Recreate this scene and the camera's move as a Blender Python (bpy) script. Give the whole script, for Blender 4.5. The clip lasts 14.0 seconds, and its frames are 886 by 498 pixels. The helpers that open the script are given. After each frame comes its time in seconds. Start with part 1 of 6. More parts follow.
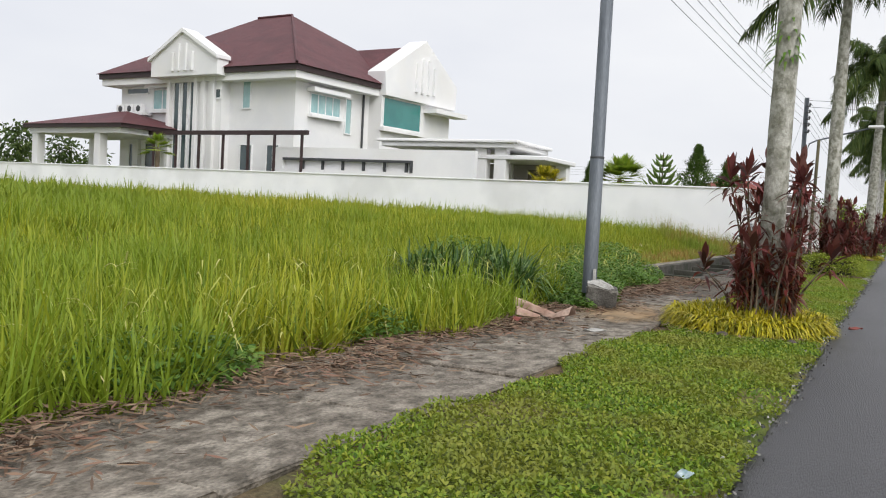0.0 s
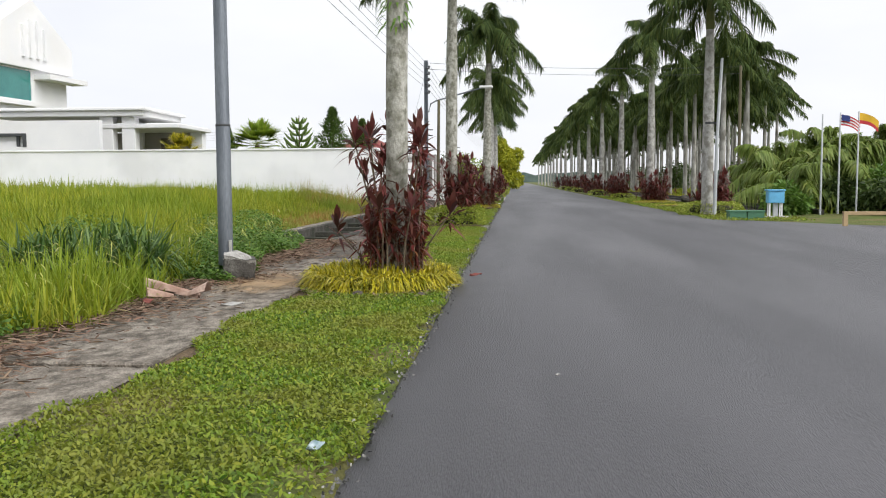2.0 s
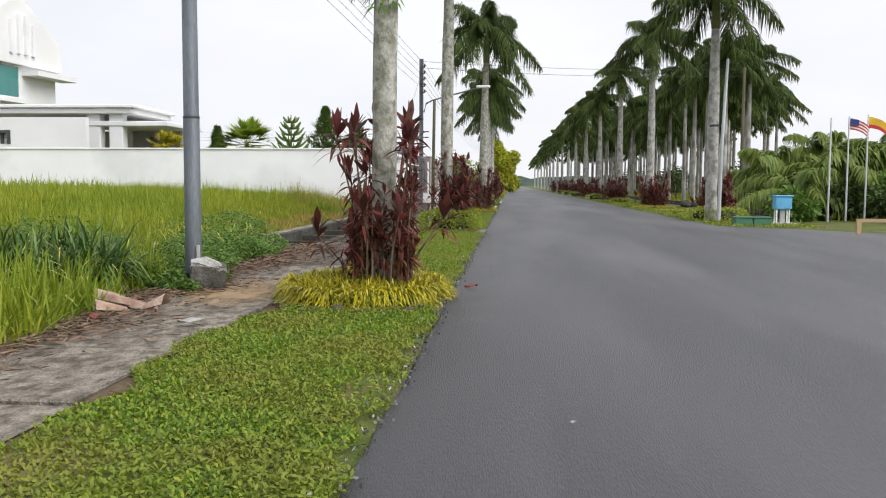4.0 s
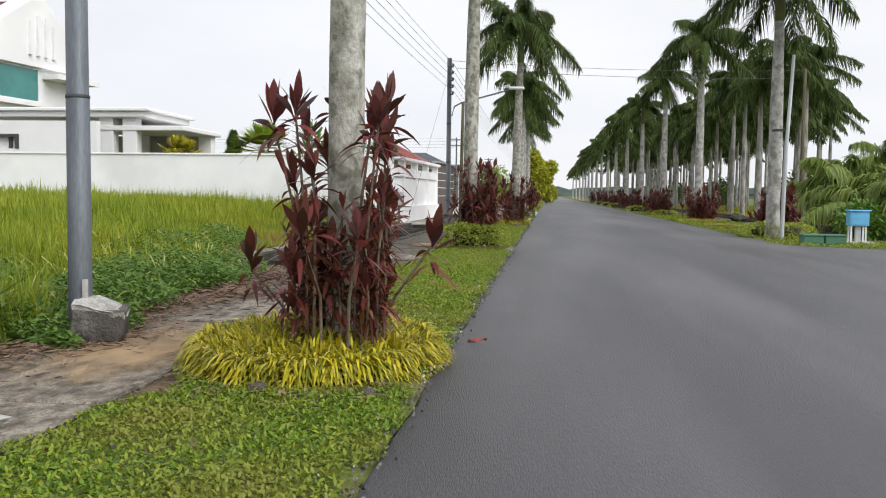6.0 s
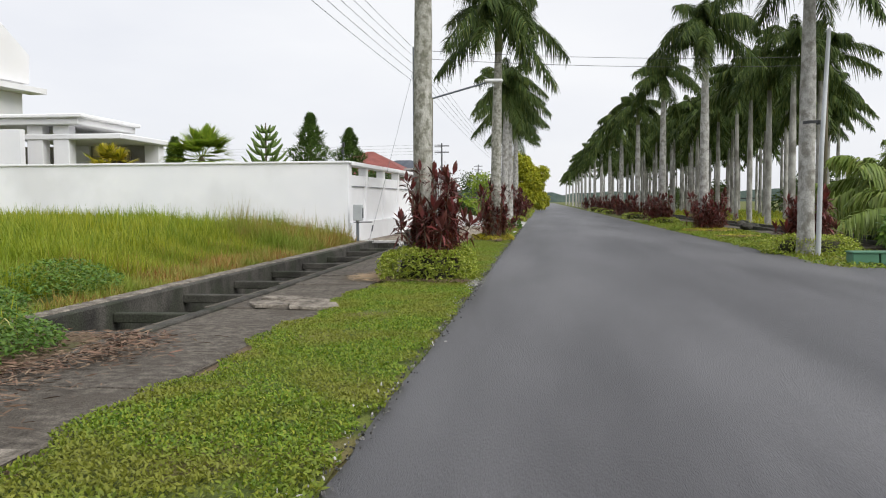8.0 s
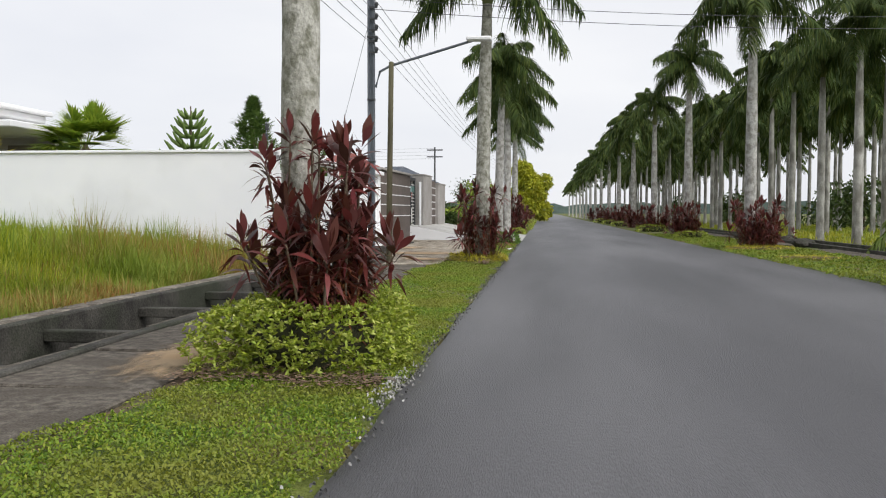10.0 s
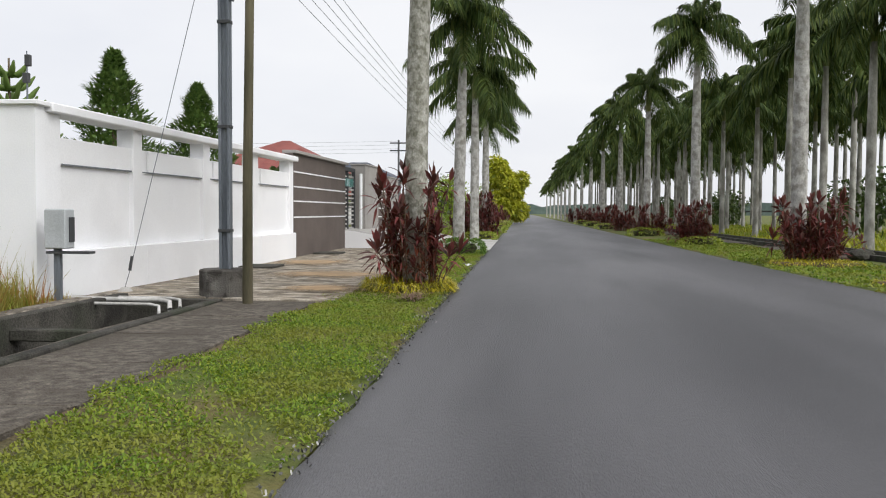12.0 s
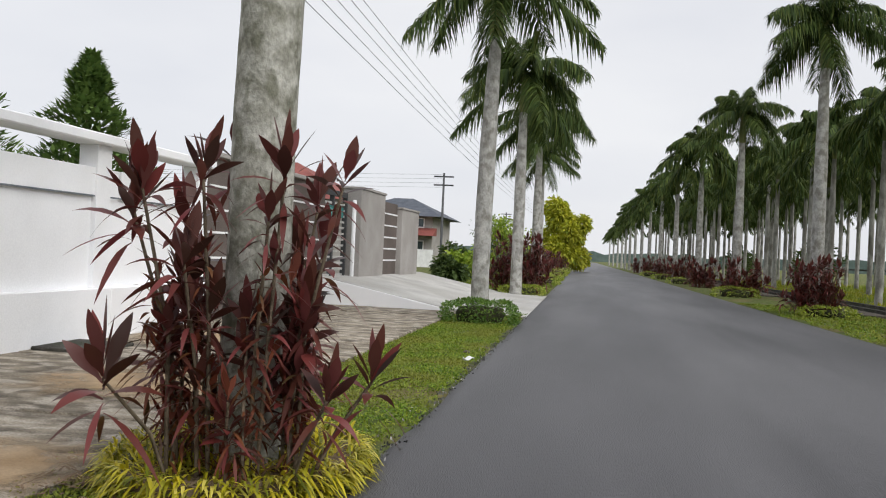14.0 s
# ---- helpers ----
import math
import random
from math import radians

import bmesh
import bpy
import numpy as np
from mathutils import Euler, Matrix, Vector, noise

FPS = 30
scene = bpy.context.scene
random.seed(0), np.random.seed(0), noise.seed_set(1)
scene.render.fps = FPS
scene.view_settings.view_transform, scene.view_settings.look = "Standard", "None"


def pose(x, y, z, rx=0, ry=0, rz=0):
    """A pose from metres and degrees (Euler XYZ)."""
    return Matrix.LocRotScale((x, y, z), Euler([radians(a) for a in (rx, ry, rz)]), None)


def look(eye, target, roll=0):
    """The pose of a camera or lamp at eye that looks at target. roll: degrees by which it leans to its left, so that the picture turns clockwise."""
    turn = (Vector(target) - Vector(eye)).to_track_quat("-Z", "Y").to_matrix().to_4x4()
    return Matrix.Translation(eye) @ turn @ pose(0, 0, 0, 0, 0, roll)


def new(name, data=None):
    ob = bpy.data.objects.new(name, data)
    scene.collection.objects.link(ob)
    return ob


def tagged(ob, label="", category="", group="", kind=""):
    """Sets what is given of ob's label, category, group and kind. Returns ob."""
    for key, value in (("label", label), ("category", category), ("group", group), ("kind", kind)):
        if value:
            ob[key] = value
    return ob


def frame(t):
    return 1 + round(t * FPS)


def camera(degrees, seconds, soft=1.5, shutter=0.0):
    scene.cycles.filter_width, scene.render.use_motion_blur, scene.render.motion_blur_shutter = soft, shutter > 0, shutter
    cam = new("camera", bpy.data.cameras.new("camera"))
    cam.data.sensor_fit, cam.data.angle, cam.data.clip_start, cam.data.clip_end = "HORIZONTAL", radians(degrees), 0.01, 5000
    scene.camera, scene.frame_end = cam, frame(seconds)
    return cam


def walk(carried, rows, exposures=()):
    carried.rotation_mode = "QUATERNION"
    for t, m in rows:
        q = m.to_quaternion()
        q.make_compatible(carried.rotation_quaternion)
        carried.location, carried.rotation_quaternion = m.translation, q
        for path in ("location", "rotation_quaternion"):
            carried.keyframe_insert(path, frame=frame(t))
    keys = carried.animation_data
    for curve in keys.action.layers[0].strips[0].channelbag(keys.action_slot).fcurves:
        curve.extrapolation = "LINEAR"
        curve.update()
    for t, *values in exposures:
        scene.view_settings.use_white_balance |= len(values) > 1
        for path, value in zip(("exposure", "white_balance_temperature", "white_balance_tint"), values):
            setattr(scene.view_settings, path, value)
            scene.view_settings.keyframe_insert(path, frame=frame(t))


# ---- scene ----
cam = camera(54.0, 14.0, soft=1.1)
PATH = [
    (0, (0.559, -1.451, 1.138), (-0.369, 0.318, 1.044), 3.1),
    (0.5, (0.549, -1.296, 1.153), (-0.222, 0.546, 1.054), 2.5),
    (1, (0.596, -1.287, 1.174), (0.154, 0.661, 1.063), 1.8),
    (1.5, (0.68, -1.387, 1.201), (0.489, 0.599, 1.066), 0.7),
    (2, (0.663, -1.281, 1.183), (0.498, 0.707, 1.027), -0.3),
    (2.5, (0.644, -1.152, 1.182), (0.462, 0.834, 1.034), -0.8),
    (3, (0.618, -0.992, 1.18), (0.433, 0.995, 1.041), -0.6),
    (3.2, (0.604, -0.881, 1.171), (0.429, 1.105, 1.02), -0.4),
    (5.3, (0.699, 1.293, 1.16), (0.537, 3.281, 1.019), 0.9),
    (5.5, (0.72, 1.594, 1.179), (0.539, 3.581, 1.04), 0.9),
    (6, (0.709, 2.674, 1.17), (0.47, 4.655, 1.042), 0.7),
    (6.5, (0.745, 3.889, 1.18), (0.487, 5.869, 1.059), 0.3),
    (7, (0.807, 5.268, 1.18), (0.58, 7.252, 1.072), -0.3),
    (7.2, (0.869, 5.507, 1.237), (0.66, 7.493, 1.126), -0.6),
    (9.3, (1.02, 12.452, 1.314), (0.753, 14.432, 1.223), 0.3),
    (9.5, (0.987, 13.22, 1.245), (0.733, 15.202, 1.165), 0.1),
    (10, (0.942, 15.093, 1.194), (0.71, 17.077, 1.108), 0.1),
    (10.5, (0.952, 16.39, 1.178), (0.696, 18.371, 1.082), 0.6),
    (11, (0.98, 18.739, 1.153), (0.753, 20.722, 1.029), -0.8),
    (11.5, (1.002, 20.948, 1.176), (0.828, 22.939, 1.101), 0.3),
    (12, (1.022, 23.11, 1.186), (0.842, 25.1, 1.101), 0.3),
    (12.5, (1.093, 25.468, 1.217), (0.912, 27.458, 1.13), 0.6),
    (13, (1.111, 27.882, 1.175), (0.915, 29.871, 1.108), 1.3),
    (13.5, (1.166, 29.983, 1.173), (0.915, 31.967, 1.15), 1.8),
    (14, (1.16, 31.517, 1.276), (0.84, 33.492, 1.285), 2.6),
]
walk(cam, [(t, look(eye, target, roll)) for t, eye, target, roll in PATH], ((0, -0.02), (0.7, 0.05), (1.5, 0.08), (2.2, 0.14), (3, 0.12), (5.5, 0.08), (9.5, 0.0), (13, 0.0), (14, -0.1)))

# ---- world, sun ----
world = bpy.data.worlds.new("overcast_sky")
scene.world = world
world.use_nodes = True
wn, wl = world.node_tree.nodes, world.node_tree.links
wn.clear()
w_out, w_bg = wn.new("ShaderNodeOutputWorld"), wn.new("ShaderNodeBackground")
sky = wn.new("ShaderNodeTexSky")
sky.sky_type, sky.sun_disc, sky.sun_elevation, sky.sun_rotation = "NISHITA", False, radians(44), radians(124)
sky_dim = wn.new("ShaderNodeMix")
sky_dim.data_type, sky_dim.blend_type = "RGBA", "MULTIPLY"
sky_dim.inputs[0].default_value, sky_dim.inputs[7].default_value = 1.0, (0.1, 0.1, 0.1, 1)
cloud, ramp, blend = wn.new("ShaderNodeTexNoise"), wn.new("ShaderNodeValToRGB"), wn.new("ShaderNodeMix")
coord, squash = wn.new("ShaderNodeTexCoord"), wn.new("ShaderNodeMapping")
squash.inputs["Scale"].default_value = (1.0, 1.0, 3.0)
cloud.inputs["Scale"].default_value, cloud.inputs["Detail"].default_value = 1.6, 5.0
ramp.color_ramp.elements[0].position, ramp.color_ramp.elements[0].color = 0.3, (0.75, 0.77, 0.84, 1)
ramp.color_ramp.elements[1].position, ramp.color_ramp.elements[1].color = 0.7, (0.93, 0.935, 0.96, 1)
blend.data_type, blend.inputs[0].default_value = "RGBA", 0.93
wl.new(coord.outputs["Generated"], squash.inputs["Vector"])
wl.new(squash.outputs["Vector"], cloud.inputs["Vector"])
wl.new(cloud.outputs["Fac"], ramp.inputs["Fac"])
wl.new(sky.outputs["Color"], sky_dim.inputs[6])
wl.new(sky_dim.outputs[2], blend.inputs[6])
wl.new(ramp.outputs["Color"], blend.inputs[7])
wl.new(blend.outputs[2], w_bg.inputs["Color"])
w_bg.inputs["Strength"].default_value = 1.04
wl.new(w_bg.outputs[0], w_out.inputs[0])

sun = new("sun", bpy.data.lights.new("sun", "SUN"))
sun.data.energy, sun.data.angle, sun.data.color = 3.0, radians(50), (1.0, 0.985, 0.96)
sun.matrix_world = look((24, -16, 28), (0, 0, 0))


# ---- materials ----
def mat(name, c1, c2, scale=4.0, rough=0.8, bump=0.2, fine=60.0, metal=0.0, c3=None, scale3=0.5, amount3=0.5, spec=0.3, stretch=(1, 1, 1), detail=6.0, grain=0.35):
    """Two colours mixed by a coarse noise, a third as large stains, fine noise for relief."""
    m = bpy.data.materials.new(name)
    m.use_nodes = True
    n, l = m.node_tree.nodes, m.node_tree.links
    b = n["Principled BSDF"]
    mp = n.new("ShaderNodeMapping")
    mp.inputs["Scale"].default_value = stretch
    geo = n.new("ShaderNodeNewGeometry")
    l.new(geo.outputs["Position"], mp.inputs["Vector"])
    n1, n2 = n.new("ShaderNodeTexNoise"), n.new("ShaderNodeTexNoise")
    n1.inputs["Scale"].default_value, n1.inputs["Detail"].default_value = scale, detail
    n2.inputs["Scale"].default_value, n2.inputs["Detail"].default_value = fine, 3.0 if grain < 0.5 else 8.0
    l.new(mp.outputs[0], n1.inputs["Vector"])
    l.new(mp.outputs[0], n2.inputs["Vector"])
    r1 = n.new("ShaderNodeValToRGB")
    r1.color_ramp.elements[0].position, r1.color_ramp.elements[0].color = 0.35, (*c1, 1)
    r1.color_ramp.elements[1].position, r1.color_ramp.elements[1].color = 0.65, (*c2, 1)
    l.new(n1.outputs["Fac"], r1.inputs["Fac"])
    col = r1.outputs["Color"]
    if c3:
        n3, r3, mx = n.new("ShaderNodeTexNoise"), n.new("ShaderNodeValToRGB"), n.new("ShaderNodeMix")
        n3.inputs["Scale"].default_value, n3.inputs["Detail"].default_value = scale3, 8.0
        l.new(mp.outputs[0], n3.inputs["Vector"])
        r3.color_ramp.elements[0].position, r3.color_ramp.elements[0].color = 0.48, (0, 0, 0, 1)
        r3.color_ramp.elements[1].position, r3.color_ramp.elements[1].color = 0.62, (amount3, amount3, amount3, 1)
        l.new(n3.outputs["Fac"], r3.inputs["Fac"])
        mx.data_type = "RGBA"
        l.new(r3.outputs["Color"], mx.inputs[0])
        l.new(col, mx.inputs[6])
        mx.inputs[7].default_value = (*c3, 1)
        col = mx.outputs[2]
    g = n.new("ShaderNodeMix")
    g.data_type, g.blend_type = "RGBA", "OVERLAY"
    g.inputs[0].default_value = grain
    l.new(col, g.inputs[6])
    l.new(n2.outputs["Fac"], g.inputs[7])
    l.new(g.outputs[2], b.inputs["Base Color"])
    b.inputs["Roughness"].default_value, b.inputs["Metallic"].default_value = rough, metal
    b.inputs["Specular IOR Level"].default_value = spec
    if bump:
        bp = n.new("ShaderNodeBump")
        bp.inputs["Strength"].default_value, bp.inputs["Distance"].default_value = bump, 0.02
        l.new(n2.outputs["Fac"], bp.inputs["Height"])
        l.new(bp.outputs[0], b.inputs["Normal"])
    return m


def leaf_mat(name, colours, rough=0.5, through_light=0.3, patch=None, patch_scale=0.25, spec=0.3):
    """Leaves: each leaf takes its colour from a ramp; large patches may tint them."""
    m = bpy.data.materials.new(name)
    m.use_nodes = True
    n, l = m.node_tree.nodes, m.node_tree.links
    b, out = n["Principled BSDF"], n["Material Output"]
    geo, r = n.new("ShaderNodeNewGeometry"), n.new("ShaderNodeValToRGB")
    els = r.color_ramp.elements
    for k in range(len(colours) - 2):
        els.new(0.5)
    for k, c in enumerate(colours):
        els[k].position, els[k].color = k / (len(colours) - 1), (*c, 1)
    l.new(geo.outputs["Random Per Island"], r.inputs["Fac"])
    col = r.outputs["Color"]
    if patch:
        no, rr, mx = n.new("ShaderNodeTexNoise"), n.new("ShaderNodeValToRGB"), n.new("ShaderNodeMix")
        no.inputs["Scale"].default_value, no.inputs["Detail"].default_value = patch_scale, 4.0
        l.new(geo.outputs["Position"], no.inputs["Vector"])
        rr.color_ramp.elements[0].position, rr.color_ramp.elements[0].color = 0.42, (0, 0, 0, 1)
        rr.color_ramp.elements[1].position, rr.color_ramp.elements[1].color = 0.62, (0.8, 0.8, 0.8, 1)
        l.new(no.outputs["Fac"], rr.inputs["Fac"])
        mx.data_type = "RGBA"
        l.new(rr.outputs["Color"], mx.inputs[0])
        l.new(col, mx.inputs[6])
        mx.inputs[7].default_value = (*patch, 1)
        col = mx.outputs[2]
    l.new(col, b.inputs["Base Color"])
    b.inputs["Roughness"].default_value = rough
    b.inputs["Specular IOR Level"].default_value = spec
    if through_light:
        tr, mix = n.new("ShaderNodeBsdfTranslucent"), n.new("ShaderNodeMixShader")
        l.new(col, tr.inputs["Color"])
        mix.inputs[0].default_value = through_light
        l.new(b.outputs[0], mix.inputs[1])
        l.new(tr.outputs[0], mix.inputs[2])
        l.new(mix.outputs[0], out.inputs["Surface"])
    return m


def plain(name, c, rough=0.5, metal=0.0, spec=0.5):
    return mat(name, tuple(v * 0.9 for v in c), tuple(min(1, v * 1.08) for v in c), 3.0, rough, 0.05, 90.0, metal, spec=spec)


M_ASPHALT = mat("asphalt", (0.058, 0.057, 0.061), (0.092, 0.09, 0.096), 0.8, 0.5, 0.6, 160, stretch=(1, 0.14, 1), c3=(0.125, 0.123, 0.128), scale3=0.4, amount3=0.6, spec=0.5, grain=0.55)
M_ASPHALT_EDGE = mat("asphalt_edge", (0.04, 0.04, 0.041), (0.22, 0.215, 0.2), 14, 0.9, 0.9, 60)
M_SOIL = mat("soil", (0.09, 0.062, 0.036), (0.16, 0.115, 0.07), 3.0, 0.95, 0.8, 40, c3=(0.06, 0.08, 0.02), scale3=1.2, grain=0.9)
M_LOT = mat("lot_soil", (0.085, 0.11, 0.022), (0.15, 0.18, 0.035), 1.5, 0.95, 0.8, 30, c3=(0.1, 0.075, 0.03), scale3=0.4)
M_VERGE = mat("verge_turf", (0.06, 0.085, 0.016), (0.12, 0.145, 0.028), 4, 0.95, 0.9, 45, c3=(0.16, 0.12, 0.055), scale3=0.8, amount3=0.7)
M_CONC = mat("weathered_concrete", (0.065, 0.055, 0.044), (0.16, 0.14, 0.115), 11, 0.92, 1.0, 60, c3=(0.08, 0.068, 0.054), scale3=1.6, amount3=0.85, detail=10.0, grain=0.9)
M_APRON = mat("bleached_concrete", (0.11, 0.093, 0.072), (0.32, 0.275, 0.21), 2.6, 0.92, 0.9, 55, c3=(0.56, 0.5, 0.42), scale3=3.6, amount3=0.65, stretch=(1, 1.6, 1), detail=12.0, grain=0.9)
M_CONC_PALE = mat("pale_concrete", (0.4, 0.39, 0.37), (0.55, 0.54, 0.51), 1.2, 0.85, 0.3, 70, c3=(0.3, 0.28, 0.25), scale3=0.6)
M_CONC_WORN = mat("worn_pale_concrete", (0.095, 0.082, 0.065), (0.23, 0.2, 0.165), 13, 0.92, 1.0, 60, c3=(0.4, 0.36, 0.3), scale3=7.0, amount3=0.5, stretch=(1, 0.6, 1), detail=10.0, grain=0.9)
M_FOOTING = mat("chipped_footing", (0.045, 0.04, 0.034), (0.2, 0.19, 0.17), 6.0, 0.92, 0.8, 45, c3=(0.035, 0.03, 0.026), scale3=3.0, amount3=0.9)
M_MORTAR = mat("lumpy_mortar", (0.34, 0.33, 0.31), (0.58, 0.57, 0.54), 9.0, 0.95, 0.9, 45, c3=(0.2, 0.19, 0.17), scale3=6.0, amount3=0.5)
# dark concrete; for the drain, the shade of the recess is put into this colour
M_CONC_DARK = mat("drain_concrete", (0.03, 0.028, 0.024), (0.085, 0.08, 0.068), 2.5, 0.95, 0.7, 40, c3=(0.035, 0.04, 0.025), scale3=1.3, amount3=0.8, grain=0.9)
M_SAND = mat("sand", (0.4, 0.27, 0.15), (0.5, 0.36, 0.22), 3, 0.95, 0.5, 90, c3=(0.25, 0.2, 0.14), scale3=2)
M_WALL = mat("white_painted_plaster", (0.84, 0.845, 0.865), (0.89, 0.89, 0.9), 0.8, 0.7, 0.08, 50, c3=(0.66, 0.66, 0.66), scale3=0.35, amount3=0.5)
M_HOUSE = mat("house_plaster", (0.74, 0.74, 0.75), (0.81, 0.805, 0.8), 0.6, 0.75, 0.08, 40, c3=(0.68, 0.67, 0.65), scale3=0.3, amount3=0.5)
M_ROOF = mat("maroon_roof_tile", (0.085, 0.03, 0.034), (0.12, 0.042, 0.046), 2.0, 0.6, 0.5, 30, c3=(0.06, 0.024, 0.027), scale3=0.5)
M_ROOF_RED = mat("red_roof_tile", (0.2, 0.06, 0.05), (0.27, 0.085, 0.07), 2.0, 0.7, 0.4, 30, c3=(0.2, 0.06, 0.05), scale3=0.5)
M_ROOF_BLUE = mat("slate_roof_tile", (0.06, 0.07, 0.09), (0.1, 0.11, 0.13), 2.0, 0.7, 0.4, 30)
M_FASCIA = plain("dark_brown_fascia", (0.035, 0.018, 0.018))
M_GLASS_TEAL = mat("teal_window_glass", (0.02, 0.16, 0.15), (0.03, 0.21, 0.19), 0.6, 0.12, 0.0, 20, spec=0.8)
M_GLASS_DARK = mat("dark_window_glass", (0.03, 0.05, 0.055), (0.05, 0.08, 0.08), 0.8, 0.1, 0.0, 20, spec=0.8)
M_CURTAIN = mat("pale_blue_glass", (0.25, 0.42, 0.43), (0.35, 0.52, 0.52), 1.2, 0.2, 0.0, 20, spec=0.7)
M_BROWN = mat("taupe_panel", (0.105, 0.085, 0.075), (0.135, 0.11, 0.098), 1.2, 0.7, 0.1, 60)
M_TAUPE = mat("grey_taupe_render", (0.3, 0.28, 0.26), (0.37, 0.35, 0.33), 1.2, 0.8, 0.1, 60)
M_STEEL = mat("galvanised_steel", (0.13, 0.145, 0.165), (0.2, 0.22, 0.245), 6, 0.55, 0.1, 80, metal=0.35, stretch=(1, 1, 0.15))
M_STEEL_DARK = plain("dark_steel", (0.06, 0.062, 0.065), 0.6, 0.2)
M_WOOD_POST = mat("mossy_wood_post", (0.06, 0.055, 0.032), (0.11, 0.095, 0.06), 5, 0.9, 0.6, 50, stretch=(1, 1, 0.12), c3=(0.06, 0.075, 0.025), scale3=1.0)
M_WHITE = plain("white_paint", (0.78, 0.78, 0.78), 0.6)
M_PIPE = mat("dusty_white_pipe", (0.36, 0.35, 0.33), (0.55, 0.54, 0.52), 8, 0.6, 0.2, 60)
M_GREYBOX = plain("grey_enamel", (0.42, 0.44, 0.45), 0.5)
M_BLUE = plain("sky_blue_paint", (0.13, 0.42, 0.68), 0.5)
M_GREEN = plain("green_paint", (0.06, 0.17, 0.1), 0.6)
M_TAN = plain("tan_painted_rail", (0.42, 0.3, 0.16), 0.7)
M_BARK = mat("palm_bark", (0.27, 0.265, 0.22), (0.46, 0.45, 0.4), 9, 0.95, 0.6, 38, c3=(0.13, 0.13, 0.09), scale3=11.0, amount3=0.75, stretch=(1, 1, 0.8), grain=0.55)
M_BARK_GREY = mat("grey_palm_bark", (0.3, 0.295, 0.275), (0.48, 0.47, 0.44), 7, 0.95, 0.5, 34, c3=(0.17, 0.16, 0.13), scale3=6.0, amount3=0.7, stretch=(1, 1, 0.8), grain=0.5)
M_BARK_PALE = mat("whitish_palm_bark", (0.24, 0.235, 0.21), (0.42, 0.41, 0.38), 4, 0.95, 0.4, 30, c3=(0.13, 0.12, 0.1), scale3=2.2, amount3=0.7, stretch=(1, 1, 0.5))
M_SHAFT = mat("green_crownshaft", (0.1, 0.13, 0.04), (0.17, 0.17, 0.06), 2, 0.6, 0.1, 30)
M_STEM = mat("cane_stem", (0.1, 0.075, 0.05), (0.19, 0.15, 0.105), 12, 0.9, 0.5, 60)
M_CORD = leaf_mat("cordyline_leaf", [(0.05, 0.02, 0.016), (0.12, 0.03, 0.026), (0.19, 0.04, 0.036), (0.075, 0.028, 0.021), (0.2, 0.043, 0.05), (0.1, 0.036, 0.023), (0.15, 0.038, 0.03), (0.05, 0.026, 0.018), (0.24, 0.06, 0.06), (0.13, 0.045, 0.04)], 0.36, 0.32, spec=0.4)
M_CORD_OLD = leaf_mat("old_cordyline_leaf", [(0.12, 0.034, 0.02), (0.22, 0.065, 0.026), (0.06, 0.034, 0.016), (0.3, 0.12, 0.04), (0.14, 0.028, 0.02), (0.09, 0.062, 0.02), (0.06, 0.02, 0.014), (0.18, 0.045, 0.024)], 0.5, 0.25)
M_STRAP = leaf_mat("golden_strap_leaf", [(0.64, 0.54, 0.025), (0.42, 0.39, 0.02), (0.68, 0.58, 0.05), (0.16, 0.19, 0.014), (0.56, 0.46, 0.025), (0.08, 0.11, 0.01), (0.7, 0.6, 0.12), (0.26, 0.27, 0.018)], 0.45, 0.28)
M_DURANTA = leaf_mat("golden_hedge_leaf", [(0.46, 0.5, 0.06), (0.26, 0.34, 0.035), (0.58, 0.6, 0.16), (0.12, 0.18, 0.018), (0.36, 0.43, 0.05), (0.2, 0.27, 0.025)], 0.45, 0.3)
M_GRASS = leaf_mat("tall_grass_blade", [(0.31, 0.35, 0.022), (0.4, 0.41, 0.03), (0.14, 0.21, 0.018), (0.47, 0.46, 0.06), (0.29, 0.35, 0.022), (0.1, 0.17, 0.016)], 0.55, 0.35, patch=(0.2, 0.29, 0.025), patch_scale=0.35)
M_GRASS_FAR = leaf_mat("far_grass_blade", [(0.3, 0.32, 0.022), (0.38, 0.37, 0.03), (0.25, 0.29, 0.025), (0.42, 0.4, 0.05)], 0.6, 0.4, patch=(0.187, 0.275, 0.033), patch_scale=0.12)
M_GRASS_DRY = leaf_mat("drying_grass_blade", [(0.4, 0.27, 0.08), (0.29, 0.27, 0.05), (0.5, 0.36, 0.14), (0.24, 0.29, 0.045), (0.38, 0.17, 0.055), (0.3, 0.14, 0.05)], 0.7, 0.35, patch=(0.2, 0.3, 0.035), patch_scale=0.7)
M_STALK = leaf_mat("pale_stalk", [(0.5, 0.5, 0.16), (0.42, 0.45, 0.1), (0.55, 0.5, 0.22)], 0.7, 0.3)
M_WEED = leaf_mat("weed_leaf", [(0.09, 0.18, 0.028), (0.14, 0.25, 0.04), (0.065, 0.14, 0.024), (0.2, 0.29, 0.05)], 0.5, 0.3)
M_REED = leaf_mat("long_dark_blade", [(0.03, 0.075, 0.016), (0.05, 0.11, 0.022), (0.08, 0.15, 0.03), (0.18, 0.26, 0.08)], 0.5, 0.2)
M_TURF = leaf_mat("turf_leaf", [(0.14, 0.24, 0.02), (0.22, 0.31, 0.028), (0.08, 0.155, 0.015), (0.32, 0.35, 0.04), (0.18, 0.29, 0.024), (0.05, 0.11, 0.014)], 0.55, 0.32, patch=(0.235, 0.24, 0.04), patch_scale=1.2)
